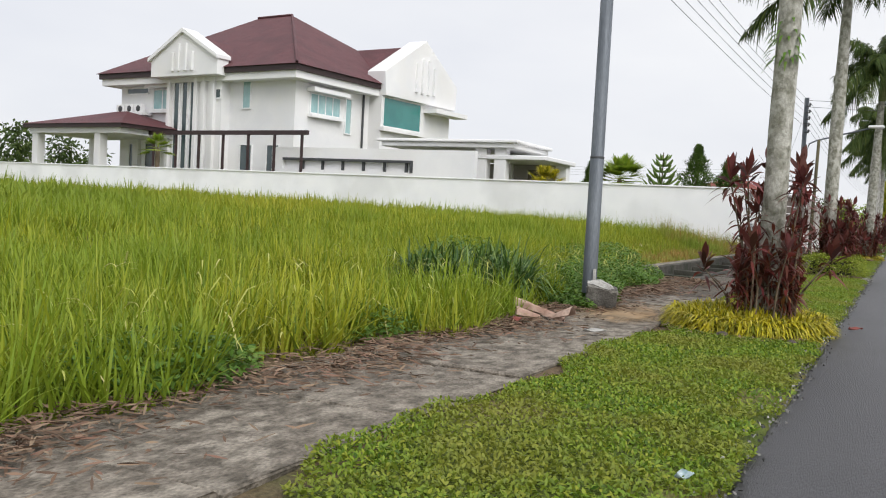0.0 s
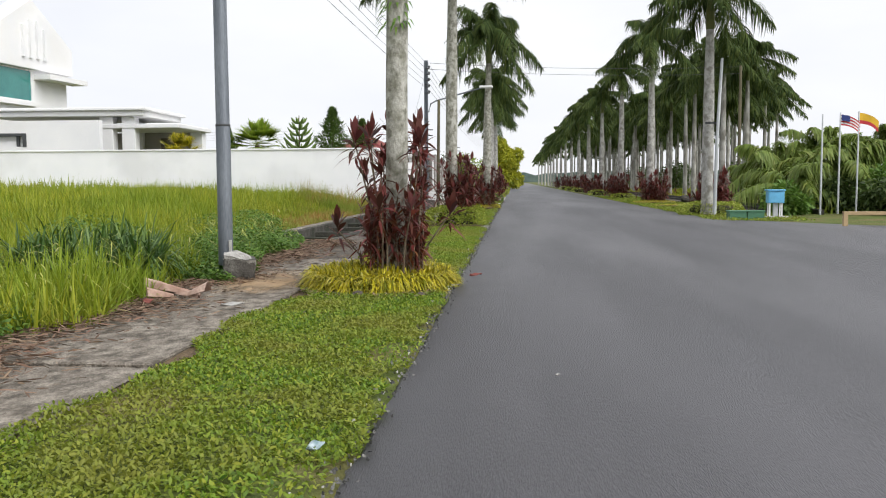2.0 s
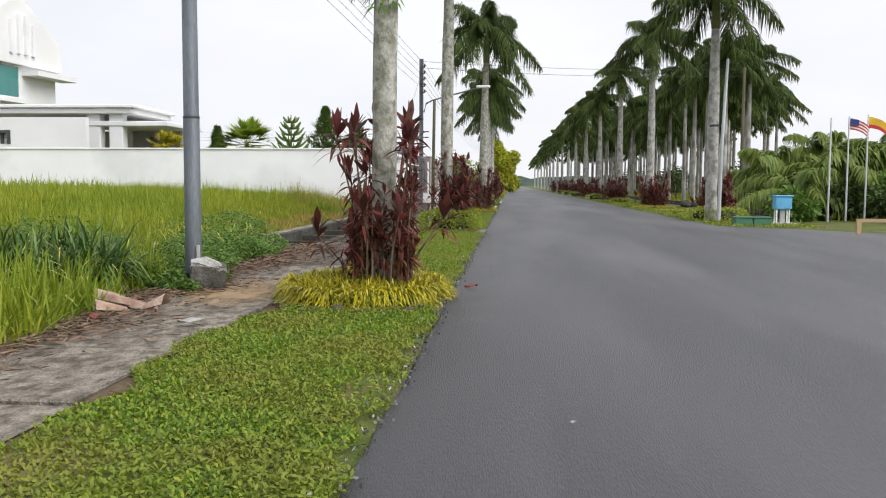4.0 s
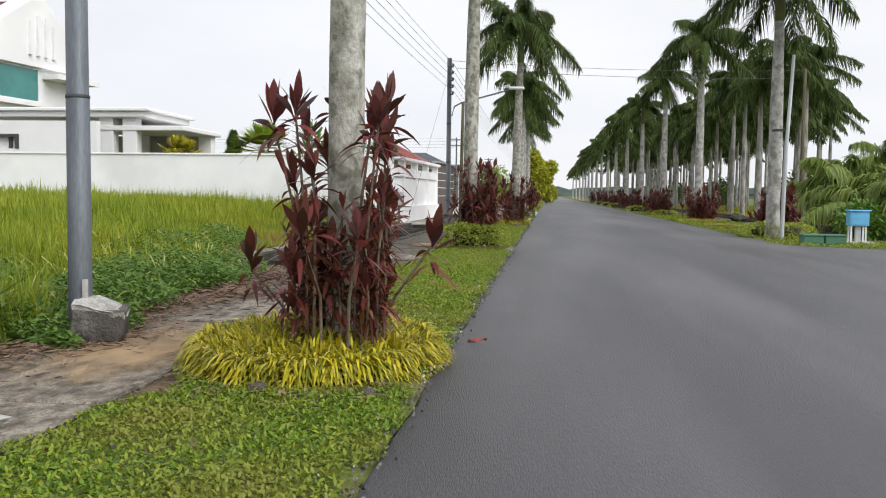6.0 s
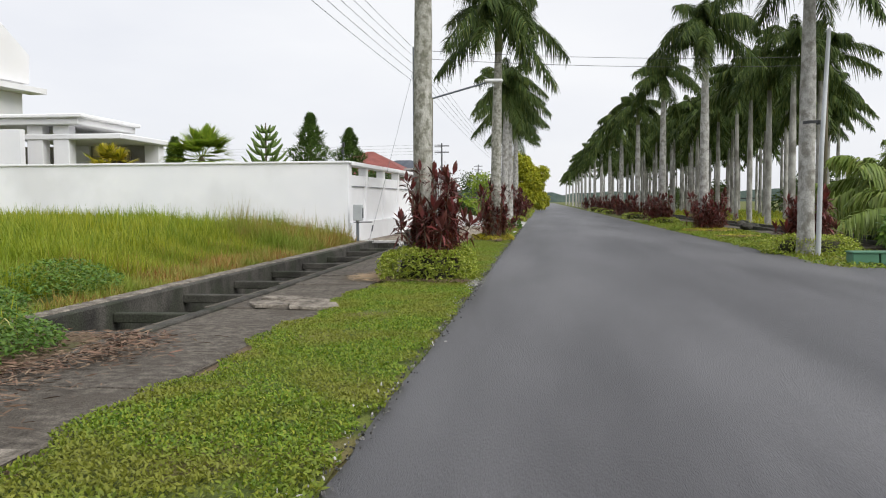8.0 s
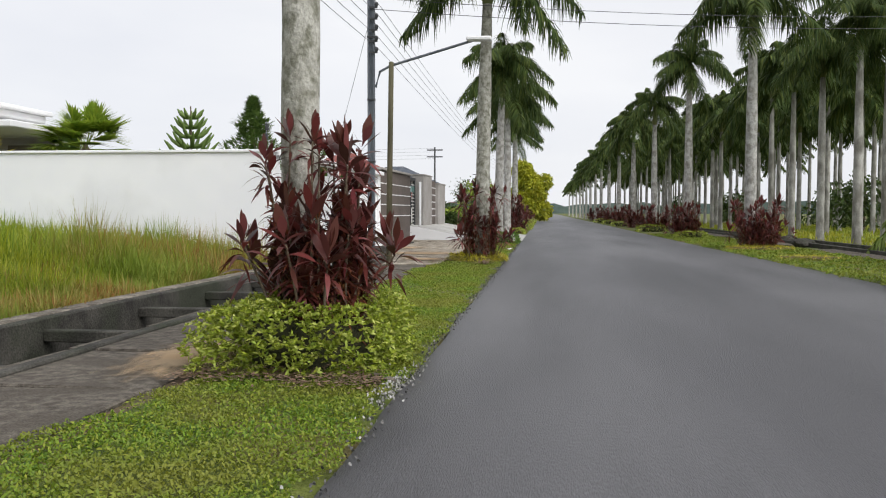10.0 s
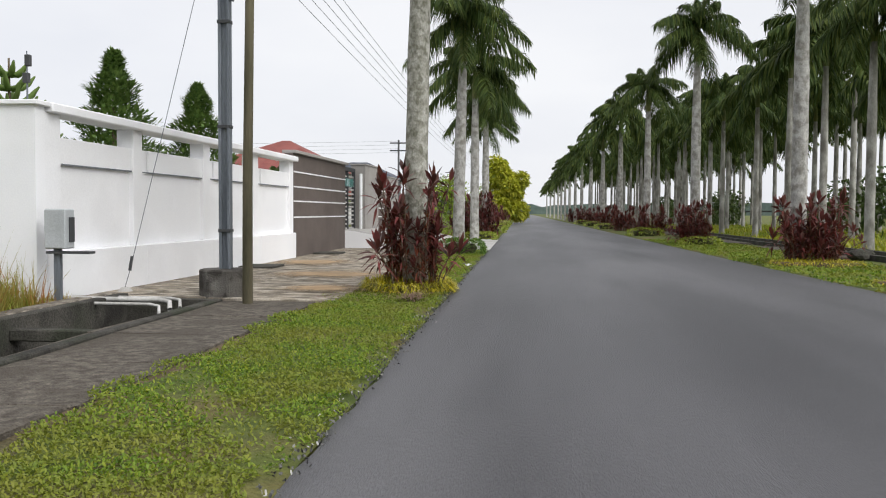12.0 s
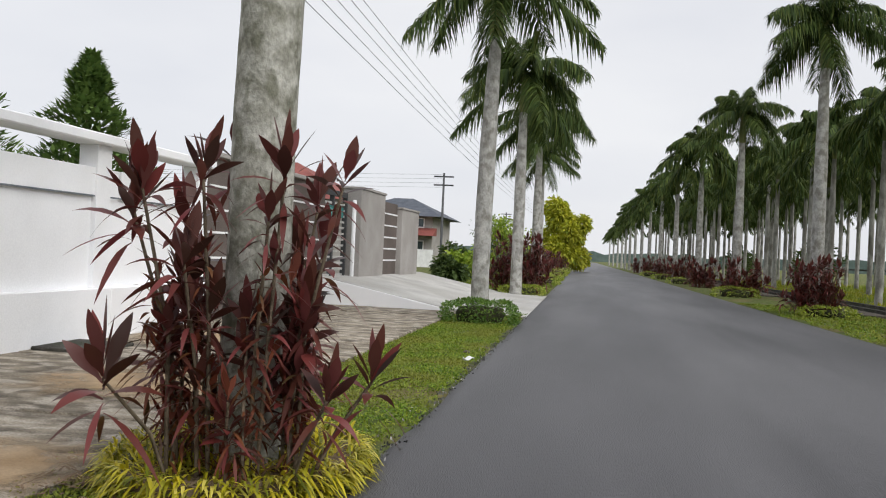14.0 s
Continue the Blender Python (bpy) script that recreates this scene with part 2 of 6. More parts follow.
M_PALM = leaf_mat("palm_leaflet", [(0.035, 0.062, 0.016), (0.07, 0.11, 0.024), (0.024, 0.045, 0.014), (0.12, 0.15, 0.032), (0.045, 0.08, 0.02)], 0.6, 0.2, spec=0.15)
M_PALM_OLD = leaf_mat("old_palm_leaflet", [(0.06, 0.07, 0.02), (0.12, 0.1, 0.032), (0.04, 0.055, 0.018), (0.15, 0.1, 0.045)], 0.6, 0.2)
M_COCO = leaf_mat("coconut_leaflet", [(0.15, 0.22, 0.04), (0.2, 0.27, 0.05), (0.11, 0.17, 0.032), (0.27, 0.3, 0.07)], 0.5, 0.3)
M_FAN = leaf_mat("fan_palm_leaf", [(0.28, 0.38, 0.04), (0.19, 0.29, 0.034), (0.38, 0.45, 0.055)], 0.5, 0.35)
M_CONIFER = leaf_mat("conifer_leaf", [(0.12, 0.2, 0.05), (0.17, 0.25, 0.065), (0.085, 0.15, 0.045)], 0.6, 0.2)
M_DARKTREE = leaf_mat("dark_tree_leaf", [(0.05, 0.085, 0.02), (0.08, 0.125, 0.03), (0.035, 0.06, 0.018), (0.11, 0.15, 0.035)], 0.6, 0.25)
M_YELLOWTREE = leaf_mat("golden_tree_leaf", [(0.5, 0.5, 0.035), (0.36, 0.4, 0.035), (0.6, 0.56, 0.06), (0.2, 0.26, 0.03)], 0.6, 0.3)
M_LITTER = leaf_mat("dry_leaf_litter", [(0.16, 0.1, 0.065), (0.1, 0.065, 0.045), (0.25, 0.18, 0.12), (0.2, 0.11, 0.08)], 0.9, 0.0)
M_DRYFROND = mat("dry_palm_sheath", (0.36, 0.23, 0.18), (0.5, 0.37, 0.3), 9, 0.8, 0.3, 40, c3=(0.22, 0.13, 0.09), scale3=5.0, amount3=0.7)
M_SCRAP = mat("crumpled_plastic", (0.2, 0.29, 0.31), (0.45, 0.53, 0.55), 25, 0.5, 0.3, 60)
# near-black, so that the shade deep among hedge twigs is in the colour
M_TWIG_SHADE = mat("shaded_twig_core", (0.02, 0.022, 0.01), (0.045, 0.045, 0.02), 9, 1.0, 0.8, 40)
M_STONE = mat("pale_stone", (0.3, 0.29, 0.27), (0.45, 0.44, 0.42), 6, 0.95, 0.5, 50)
M_FAR_HAZE = mat("haze_tinted_woods", (0.1, 0.14, 0.13), (0.14, 0.18, 0.16), 0.05, 1.0, 0.0, 0.4)


# ---- building helpers ----
rng = np.random.default_rng(7)


def mesh_np(name, v, f):
    me = bpy.data.meshes.new(name)
    v, f = np.asarray(v, np.float32), np.asarray(f, np.int32)
    k = f.shape[1]
    me.vertices.add(len(v))
    me.vertices.foreach_set("co", v.ravel())
    me.loops.add(f.size)
    me.loops.foreach_set("vertex_index", f.ravel())
    me.polygons.add(len(f))
    me.polygons.foreach_set("loop_start", np.arange(0, f.size, k, dtype=np.int32))
    me.polygons.foreach_set("loop_total", np.full(len(f), k, np.int32))
    me.update(calc_edges=True)
    return me


def put(name, me, material, parent=None, label="", smooth=False):
    """A mesh as one object, under parent where given."""
    if not me.materials:
        me.materials.append(material)
    if smooth:
        me.polygons.foreach_set("use_smooth", np.ones(len(me.polygons), bool))
    ob = new(name, me)
    if parent:
        ob.parent = parent
    if label:
        tagged(ob, label)
    return ob


def part(name, bm, material, parent=None, label="", smooth=False, bevel=0.0):
    if bevel:
        bmesh.ops.bevel(bm, geom=bm.edges[:], offset=bevel, segments=1, affect="EDGES", clamp_overlap=True)
    bmesh.ops.recalc_face_normals(bm, faces=bm.faces[:])
    me = bpy.data.meshes.new(name)
    bm.to_mesh(me)
    bm.free()
    return put(name, me, material, parent, label, smooth)


def thing(name, x, y, z, label, category, group="", kind=""):
    ob = new(name)
    ob.empty_display_size = 0.2
    ob.location = (x, y, z)
    return tagged(ob, label, category, group, kind)


def boxes(*dims):
    bm = bmesh.new()
    for x0, x1, y0, y1, z0, z1 in dims:
        m = Matrix.LocRotScale(((x0 + x1) / 2, (y0 + y1) / 2, (z0 + z1) / 2), None, (x1 - x0, y1 - y0, z1 - z0))
        bmesh.ops.create_cube(bm, size=1, matrix=m)
    return bm


def poly_prism(points, axis, a, b):
    """A flat outline pushed from a to b along an axis."""
    bm = bmesh.new()
    order = {"x": lambda p, s: (s, p[0], p[1]), "y": lambda p, s: (p[0], s, p[1]), "z": lambda p, s: (p[0], p[1], s)}[axis]
    lo, hi = [bm.verts.new(order(p, a)) for p in points], [bm.verts.new(order(p, b)) for p in points]
    bm.faces.new(lo)
    bm.faces.new(hi)
    for k in range(len(points)):
        j = (k + 1) % len(points)
        bm.faces.new((lo[k], lo[j], hi[j], hi[k]))
    return bm


def lathe(rings, sides=16, lean=(0, 0), wob=0.0):
    """A round upright body from (z, radius) rings."""
    v, f = [], []
    top = rings[-1][0]
    for z, r in rings:
        s = (z / top) ** 2 if top else 0
        for k in range(sides):
            a = 2 * math.pi * k / sides
            rr = r * (1 + wob * math.sin(3 * a + 5 * z))
            v.append((rr * math.cos(a) + lean[0] * s, rr * math.sin(a) + lean[1] * s, z))
    for i in range(len(rings) - 1):
        for k in range(sides):
            j = (k + 1) % sides
            f.append((i * sides + k, i * sides + j, (i + 1) * sides + j, (i + 1) * sides + k))
    return mesh_np("body", v, f)


def tube(points, radius, sides=6):
    p = np.array(points, float)
    v, f = [], []
    for i in range(len(p)):
        d = p[min(i + 1, len(p) - 1)] - p[max(i - 1, 0)]
        d /= np.linalg.norm(d) + 1e-9
        a = np.cross(d, (0, 0, 1) if abs(d[2]) < 0.9 else (1, 0, 0))
        a /= np.linalg.norm(a)
        b = np.cross(d, a)
        r = radius[i] if isinstance(radius, (list, tuple)) else radius
        for k in range(sides):
            t = 2 * math.pi * k / sides
            v.append(p[i] + r * (math.cos(t) * a + math.sin(t) * b))
    for i in range(len(p) - 1):
        for k in range(sides):
            j = (k + 1) % sides
            f.append((i * sides + k, i * sides + j, (i + 1) * sides + j, (i + 1) * sides + k))
    return mesh_np("tube", v, f)


def leaves(base, way, length, width, droop, profile=((0, 0.5), (0.5, 1), (1, 0.06)), flat=None):
    """Leaf blades as tapered strips: rows of base points, first directions, lengths, widths and droops. Gives verts and quads."""
    base, way = np.asarray(base, float), np.asarray(way, float)
    n = len(base)
    way = way / (np.linalg.norm(way, axis=1, keepdims=True) + 1e-9)
    length, width, droop = (np.broadcast_to(np.asarray(q, float), (n,)) for q in (length, width, droop))
    side = np.cross(way, (0, 0, 1)) + 1e-4 * rng.normal(size=(n, 3))
    side /= np.linalg.norm(side, axis=1, keepdims=True) + 1e-9
    if flat is not None:
        turn = rng.normal(0, flat, n)[:, None]
        side = side * np.cos(turn) + np.cross(way, side) * np.sin(turn)
    rows = []
    for s, w in profile:
        c = base + way * (length * s)[:, None]
        c[:, 2] -= droop * length * s * s
        h = side * (0.5 * width * w)[:, None]
        rows += [c - h, c + h]
    k = len(profile)
    v = np.stack(rows, 1).reshape(-1, 3)
    at = (np.arange(n) * 2 * k)[:, None, None]
    q = np.array([[2 * i, 2 * i + 1, 2 * i + 3, 2 * i + 2] for i in range(k - 1)])[None]
    return v, (at + q).reshape(-1, 4)


def join(*pieces):
    vs, fs, at = [], [], 0
    for v, f in pieces:
        vs.append(v)
        fs.append(np.asarray(f) + at)
        at += len(v)
    return np.concatenate(vs), np.concatenate(fs)


def ways(n, up_low, up_high):
    """Random directions whose rise lies between two angles in degrees."""
    a, e = rng.uniform(0, 2 * math.pi, n), np.radians(rng.uniform(up_low, up_high, n))
    return np.stack([np.cos(a) * np.cos(e), np.sin(a) * np.cos(e), np.sin(e)], 1)


def smooth01(t):
    t = np.clip(t, 0, 1)
    return t * t * (3 - 2 * t)


def lot_z(x, y):
    """The vacant lot's ground, which rises away from the footpath."""
    x, y = np.asarray(x, float), np.asarray(y, float)
    return 0.02 + 0.3 * smooth01((-x - 4.4) / 5) + 0.55 * smooth01((-x - 7) / 16) + 0.05 * np.sin(0.9 * x + 1.3 * np.sin(0.5 * y)) * smooth01((-x - 4) / 3) + 0.2 * smooth01((y - 13) / 8) * smooth01((-x - 4.7) / 2.5) * (1 - smooth01((-x - 12) / 8))


def right_edge(y):
    return float(np.interp(y, [-40, 14.5, 16, 18, 20, 22, 23.5, 25, 27, 30, 45, 500], [40, 40, 22, 15, 11.5, 9.4, 8.2, 7.1, 6.7, 6.5, 6.35, 6.35]))


# ---- ground, road, path, drain ----
DRAIN = (-4.12, -2.98, 15.5, 34.1)
xs, ys = [-700, DRAIN[0], DRAIN[1], 700], [-300, DRAIN[2], DRAIN[3], 1400]
gv = [(x, y, -0.05) for y in ys for x in xs]
gf = [(j * 4 + i, j * 4 + i + 1, (j + 1) * 4 + i + 1, (j + 1) * 4 + i) for j in range(3) for i in range(3) if (i, j) != (1, 1)]
tagged(put("ground", mesh_np("ground", gv, gf), M_VERGE), "grassy bare earth reaching the horizon", "ground", kind="structure")

gx, gy = np.linspace(-75, -4.3, 60), np.linspace(-14, 33.1, 60)
X, Y = np.meshgrid(gx, gy)
v = np.stack([X, Y, lot_z(X, Y)], -1).reshape(-1, 3)
f = [(j * 60 + i, j * 60 + i + 1, (j + 1) * 60 + i + 1, (j + 1) * 60 + i) for j in range(59) for i in range(59)]
tagged(put("ground_lot", mesh_np("lot", v, f), M_LOT, smooth=True), "overgrown earth of the vacant lot", "ground", kind="structure")

ry = np.r_[np.arange(-40, 70, 0.25), np.arange(70, 420, 10)]
v, f = [], []
for y in ry:
    l = 0.035 * noise.noise((0.0, y * 2.1, 0)) + 0.04 * noise.noise((3.0, y * 0.5, 0))
    r = right_edge(y)
    v.append((l - 0.05, y, -0.06))
    for s in (0, 0.02, 0.15, 0.3, 0.5, 0.7, 0.85, 1):
        v.append((l + (r - l) * s, y, 0.0 + 0.05 * math.sin(math.pi * s)))
for j in range(len(ry) - 1):
    f += [(j * 9 + i, j * 9 + i + 1, (j + 1) * 9 + i + 1, (j + 1) * 9 + i) for i in range(8)]
road = tagged(put("road", mesh_np("road", v, f), M_ASPHALT, smooth=True), "worn grey asphalt road without markings", "road", kind="structure")


def ragged_strip(name, x0, x1, y0, y1, z, step, material, rough=0.06, lift=0.012, cols=9, kind_label="", category="ground"):
    n = int((y1 - y0) / step) + 1
    yy = np.linspace(y0, y1, n)
    v, f = [], []
    for y in yy:
        a = x0 + rough * noise.noise((x0, y * 1.3, 2.0)) * 2
        b = x1 + rough * 0.5 * noise.noise((x1, y * 1.7, 5.0))
        for i in range(cols):
            s = i / (cols - 1)
            v.append((a + (b - a) * s, y, z + lift * noise.noise((a + (b - a) * s, y, 0.5)) - (0.03 if i in (0, cols - 1) else 0)))
    for j in range(n - 1):
        f += [(j * cols + i, j * cols + i + 1, (j + 1) * cols + i + 1, (j + 1) * cols + i) for i in range(cols - 1)]
    return tagged(put(name, mesh_np(name, v, f), material, smooth=True), kind_label, category, kind="structure")


ragged_strip("verge", -1.62, -0.02, -8, 50.2, 0.0, 0.25, M_VERGE, 0.1, 0.03, kind_label="strip of mown turf between path and road")
ragged_strip("verge_far", -6.5, -0.02, 62, 330, -0.01, 1.5, M_VERGE, 0.1, 0.03, kind_label="strip of mown turf beside the road")
ragged_strip("verge_right", 6.3, 9.2, 22.5, 330, -0.005, 0.8, M_VERGE, 0.1, 0.03, kind_label="strip of mown turf across the road")
ragged_strip("dirt_margin", -4.45, -3.05, -8, 15.4, -0.005, 0.3, M_SOIL, 0.15, 0.05, kind_label="bare brown dirt along the footpath")
ragged_strip("dirt_bed", -2.0, -1.3, -8, 34, -0.015, 0.3, M_SOIL, 0.15, 0.02, kind_label="bare brown dirt along the footpath")

pavement = tagged(new("pavement"), "stained old concrete footpath slabs", "footpath", kind="structure")
slab_meshes = []
for k in range(4):
    bm = boxes((-0.73, 0.73, -0.74, 0.74, -0.09, 0))
    bmesh.ops.bevel(bm, geom=bm.edges[:], offset=0.012, segments=1, affect="EDGES")
    for vv in bm.verts:
        vv.co.x += random.uniform(-0.03, 0.03)
        vv.co.y += random.uniform(-0.008, 0.008)
    me = bpy.data.meshes.new("slab")
    bm.to_mesh(me)
    bm.free()
    me.materials.append(M_CONC_WORN if k < 2 else M_CONC)
    slab_meshes.append(me)
for k in range(29):
    ob = new("slab", slab_meshes[k % 2 + (0 if k < 13 else 2)])
    ob.parent = pavement
    ob.matrix_basis = pose(-2.38 + random.uniform(-0.03, 0.03), -7.2 + 1.5 * k, 0.014 + random.uniform(-0.008, 0.008), random.uniform(-0.5, 0.5), random.uniform(-0.5, 0.5), random.uniform(-0.6, 0.6))
apron = tagged(new("pavement_apron"), "sun-bleached concrete forecourt along the white wall", "footpath", kind="structure")
for j in range(6):
    for i in range(2):
        bm = boxes((-0.86, 0.86, -1.38, 1.38, -0.1, 0))
        ob = part("slab", bm, M_APRON, apron, bevel=0.012)
        ob.matrix_basis = pose(-4.0 + 1.74 * i, 35.62 + 2.78 * j, 0.05 + random.uniform(-0.01, 0.01), random.uniform(-0.3, 0.3), random.uniform(-0.3, 0.3), 0)
M_SAND_THIN = M_SAND.copy()
M_SAND_THIN.name = "thin_sand"
sn, sl = M_SAND_THIN.node_tree.nodes, M_SAND_THIN.node_tree.links
s_tc, s_len, s_no, s_add, s_map = sn.new("ShaderNodeTexCoord"), sn.new("ShaderNodeVectorMath"), sn.new("ShaderNodeTexNoise"), sn.new("ShaderNodeMath"), sn.new("ShaderNodeMapRange")
s_len.operation, s_add.operation = "LENGTH", "SUBTRACT"
s_no.inputs["Scale"].default_value, s_no.inputs["Detail"].default_value = 4.0, 8.0
sl.new(s_tc.outputs["Object"], s_len.inputs[0])
sl.new(s_tc.outputs["Object"], s_no.inputs["Vector"])
sl.new(s_no.outputs["Fac"], s_add.inputs[0])
sl.new(s_len.outputs["Value"], s_add.inputs[1])
s_map.inputs["From Min"].default_value, s_map.inputs["From Max"].default_value = -0.3, 0.15
s_map.inputs["To Max"].default_value = 0.75
sl.new(s_add.outputs[0], s_map.inputs["Value"])
sl.new(s_map.outputs[0], sn["Principled BSDF"].inputs["Alpha"])
for x, y, a, b in ((-2.4, 38.4, 1.5, 1.3), (-1.85, 21.7, 0.6, 1.3), (-3.6, 42.0, 1.2, 1.6), (-2.2, 8.5, 0.7, 1.6), (-1.9, 35.6, 0.8, 0.9)):
    n = 32
    v = [(0, 0, 0)] + [(math.cos(6.2832 * k / n), math.sin(6.2832 * k / n), 0) for k in range(n)]
    ob = tagged(put("sand_patch", mesh_np("sand", v, [(0, 1 + k, 1 + (k + 1) % n) for k in range(n)]), M_SAND_THIN), "thin spill of orange sand on the concrete", "sand", kind="stuff")
    ob.location, ob.scale = (x, y, 0.046 if y < 34.5 else 0.072), (a, b, 1)

x0, x1, y0, y1 = DRAIN
drain = thing("drain", (x0 + x1) / 2, y0, 0, "open concrete roadside drain with cross struts", "drain", kind="structure")
drain.location = (0, 0, 0)
# floor, walls and struts darkened in colour to stand in for the channel's shade
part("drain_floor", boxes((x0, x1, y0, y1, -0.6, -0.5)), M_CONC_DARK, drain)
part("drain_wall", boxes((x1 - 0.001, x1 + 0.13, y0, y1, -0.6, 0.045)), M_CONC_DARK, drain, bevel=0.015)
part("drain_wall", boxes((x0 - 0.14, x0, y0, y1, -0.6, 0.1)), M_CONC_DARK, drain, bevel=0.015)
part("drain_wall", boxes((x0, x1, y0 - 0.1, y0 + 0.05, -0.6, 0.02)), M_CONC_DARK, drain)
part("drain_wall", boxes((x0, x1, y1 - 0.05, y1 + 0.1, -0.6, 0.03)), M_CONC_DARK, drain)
part("kerb", boxes((x0 - 0.42, x0 - 0.17, y0, y1, -0.2, 0.1)), M_CONC_WORN, drain, "weathered concrete coping", bevel=0.02)
for y in (17.2, 19.25, 21.3, 23.35, 25.45, 27.6, 29.7, 31.4):
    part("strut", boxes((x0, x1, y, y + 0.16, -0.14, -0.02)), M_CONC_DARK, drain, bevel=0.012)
for k in range(34):
    y = random.uniform(y0 + 2, y1)
    bm = bmesh.new()
    bmesh.ops.create_icosphere(bm, subdivisions=1, radius=random.uniform(0.05, 0.16))
    for vv in bm.verts:
        vv.co *= random.uniform(0.7, 1.2)
    ob = part("rubble", bm, M_CONC_DARK)
    ob.location = (random.uniform(x0 + 0.2, x1 - 0.2), y, -0.46)
    tagged(ob, "broken stone lying in the drain", "rubble", "rubble in the drain")


# ---- boundary wall of the white house ----
STREET = Matrix.Translation((-5.0, 33.3, 0)) @ Matrix.Rotation(-0.03, 4, "Z") @ Matrix.Translation((5.0, -33.3, 0))


def boundary_wall():
    w = thing("boundary_wall", 0, 0, 0, "tall white plastered boundary wall along the vacant lot", "wall", kind="structure")
    part("wall_panel", boxes((-80, -4.86, 33.2, 33.42, -0.1, 2.46)), M_WALL, w)
    part("coping", boxes((-80, -4.8, 33.15, 33.47, 2.46, 2.52)), M_WALL, w, bevel=0.01)
    w = thing("street_wall", 0, 0, 0, "white plastered street wall with a plinth and top rail", "wall", kind="structure")
    w.matrix_basis = STREET
    ends = (33.42, 36.1, 38.8, 41.5, 44.1)
    for a, b in zip(ends, ends[1:]):
        part("wall_panel", boxes((-5.12, -4.97, a, b, -0.1, 2.12)), M_WALL, w)
        part("upper_band", boxes((-4.968, -4.93, a + 0.28, b - 0.12, 1.78, 2.118)), M_WALL, w, bevel=0.006)
        part("plinth", boxes((-4.968, -4.83, a, b, -0.1, 0.66)), M_WALL, w, bevel=0.01)
        part("pier", boxes((-5.16, -4.9, b - 0.3, b, 0.66, 2.4)), M_WALL, w, bevel=0.008)
    part("pier", boxes((-5.14, -4.88, 33.43, 33.8, 0.66, 2.4)), M_WALL, w, bevel=0.008)
    part("top_rail", boxes((-5.2, -4.78, 33.48, 44.15, 2.4, 2.52)), M_WALL, w, "white concrete rail over the wall", bevel=0.015)
    # raised grey strip; its colour stands in for the shade of a recess
    part("groove", boxes((-4.93, -4.925, 33.9, 44.0, 1.765, 1.785)), M_STEEL, w, "thin grey strip painted as a shadow line")


boundary_wall()


def gate_front():
    g = thing("panel_fence", 0, 0, 0, "taupe fence panel with white horizontal grooves", "fence", kind="structure")
    g.matrix_basis = STREET
    part("panel", boxes((-5.14, -4.94, 44.2, 49.8, -0.1, 2.62)), M_BROWN, g, bevel=0.008)
    part("coping", boxes((-5.22, -4.86, 44.2, 49.9, 2.62, 2.7)), M_TAUPE, g, bevel=0.01)
    for z in (1.02, 1.42, 1.78, 2.15):
        part("white_line", boxes((-4.94, -4.925, 44.25, 49.75, z, z + 0.035)), M_WHITE, g)
    gate = thing("metal_gate", 0, 0, 0, "tall steel gate of pale horizontal bars with a teal notice", "gate")
    gate.matrix_basis = STREET
    for y in (49.95, 51.0, 52.0):
        part("upright", boxes((-5.24, -5.14, y, y + 0.09, 0.5, 2.5)), M_STEEL_DARK, gate)
    for k in range(13):
        part("bar", boxes((-5.22, -5.18, 49.95, 52.09, 0.62 + 0.14 * k, 0.67 + 0.14 * k)), M_PIPE, gate)
    part("top_bar", boxes((-5.24, -5.14, 49.95, 52.09, 2.5, 2.62)), M_STEEL_DARK, gate)
    part("notice", boxes((-5.13, -5.115, 50.4, 51.7, 2.0, 2.25)), M_GLASS_TEAL, gate, "teal notice board")
    pipe = tagged(put("white_standpipe", lathe([(0, 0.05), (1.95, 0.05), (1.96, 0)], 10), M_WHITE, smooth=True), "white upright pipe beside the gate", "pipe")
    pipe.location = (-4.35, 51.9, 0.5)
    for y0, y1, top in ((52.15, 54.4, 2.75), (56.4, 58.6, 2.5)):
        p = thing("gate_pillar", 0, 0, 0, "plain taupe rendered gate pillar", "pillar", "gate pillars")
        p.matrix_basis = STREET
        part("shaft", boxes((-5.3, -4.8, y0, y1, -0.1, top)), M_TAUPE, p, bevel=0.015)
        part("cap", boxes((-5.33, -4.77, y0 - 0.03, y1 + 0.03, top, top + 0.05)), M_TAUPE, p)
    f = thing("slat_panel", 0, 0, 0, "taupe fence infill with white grooves", "fence")
    f.matrix_basis = STREET
    part("panel", boxes((-5.12, -4.96, 54.4, 56.4, 0.1, 2.62)), M_BROWN, f)
    for z in (0.98, 1.3, 1.62, 1.95, 2.28):
        part("white_line", boxes((-4.96, -4.945, 54.4, 56.4, z, z + 0.04)), M_WHITE, f)
    r = poly_prism([(-5.0, -0.1), (0.02, -0.1), (0.02, 0.02), (-1.6, 0.1), (-4.2, 0.6), (-5.0, 0.64)], "y", 49.8, 60.2)
    tagged(part("driveway_ramp", r, M_CONC_PALE, bevel=0.01), "pale concrete driveway ramp up to the gate", "driveway", kind="structure")


gate_front()

side = poly_prism([(-5.0, -0.1), (-1.7, -0.1), (-1.7, 0.1), (-4.2, 0.59), (-5.0, 0.63)], "y", 49.72, 49.795)
tagged(part("ramp_side_wall", side, M_WALL, bevel=0.008), "low whitewashed side wall of the driveway ramp", "wall", kind="structure")
mast = thing("wall_antenna", -5.02, 33.32, 2.5, "thin grey mast with two dark fittings on the wall's corner", "antenna")
put("mast", lathe([(0, 0.012), (0.62, 0.008), (0.63, 0)], 8), M_STEEL, mast)
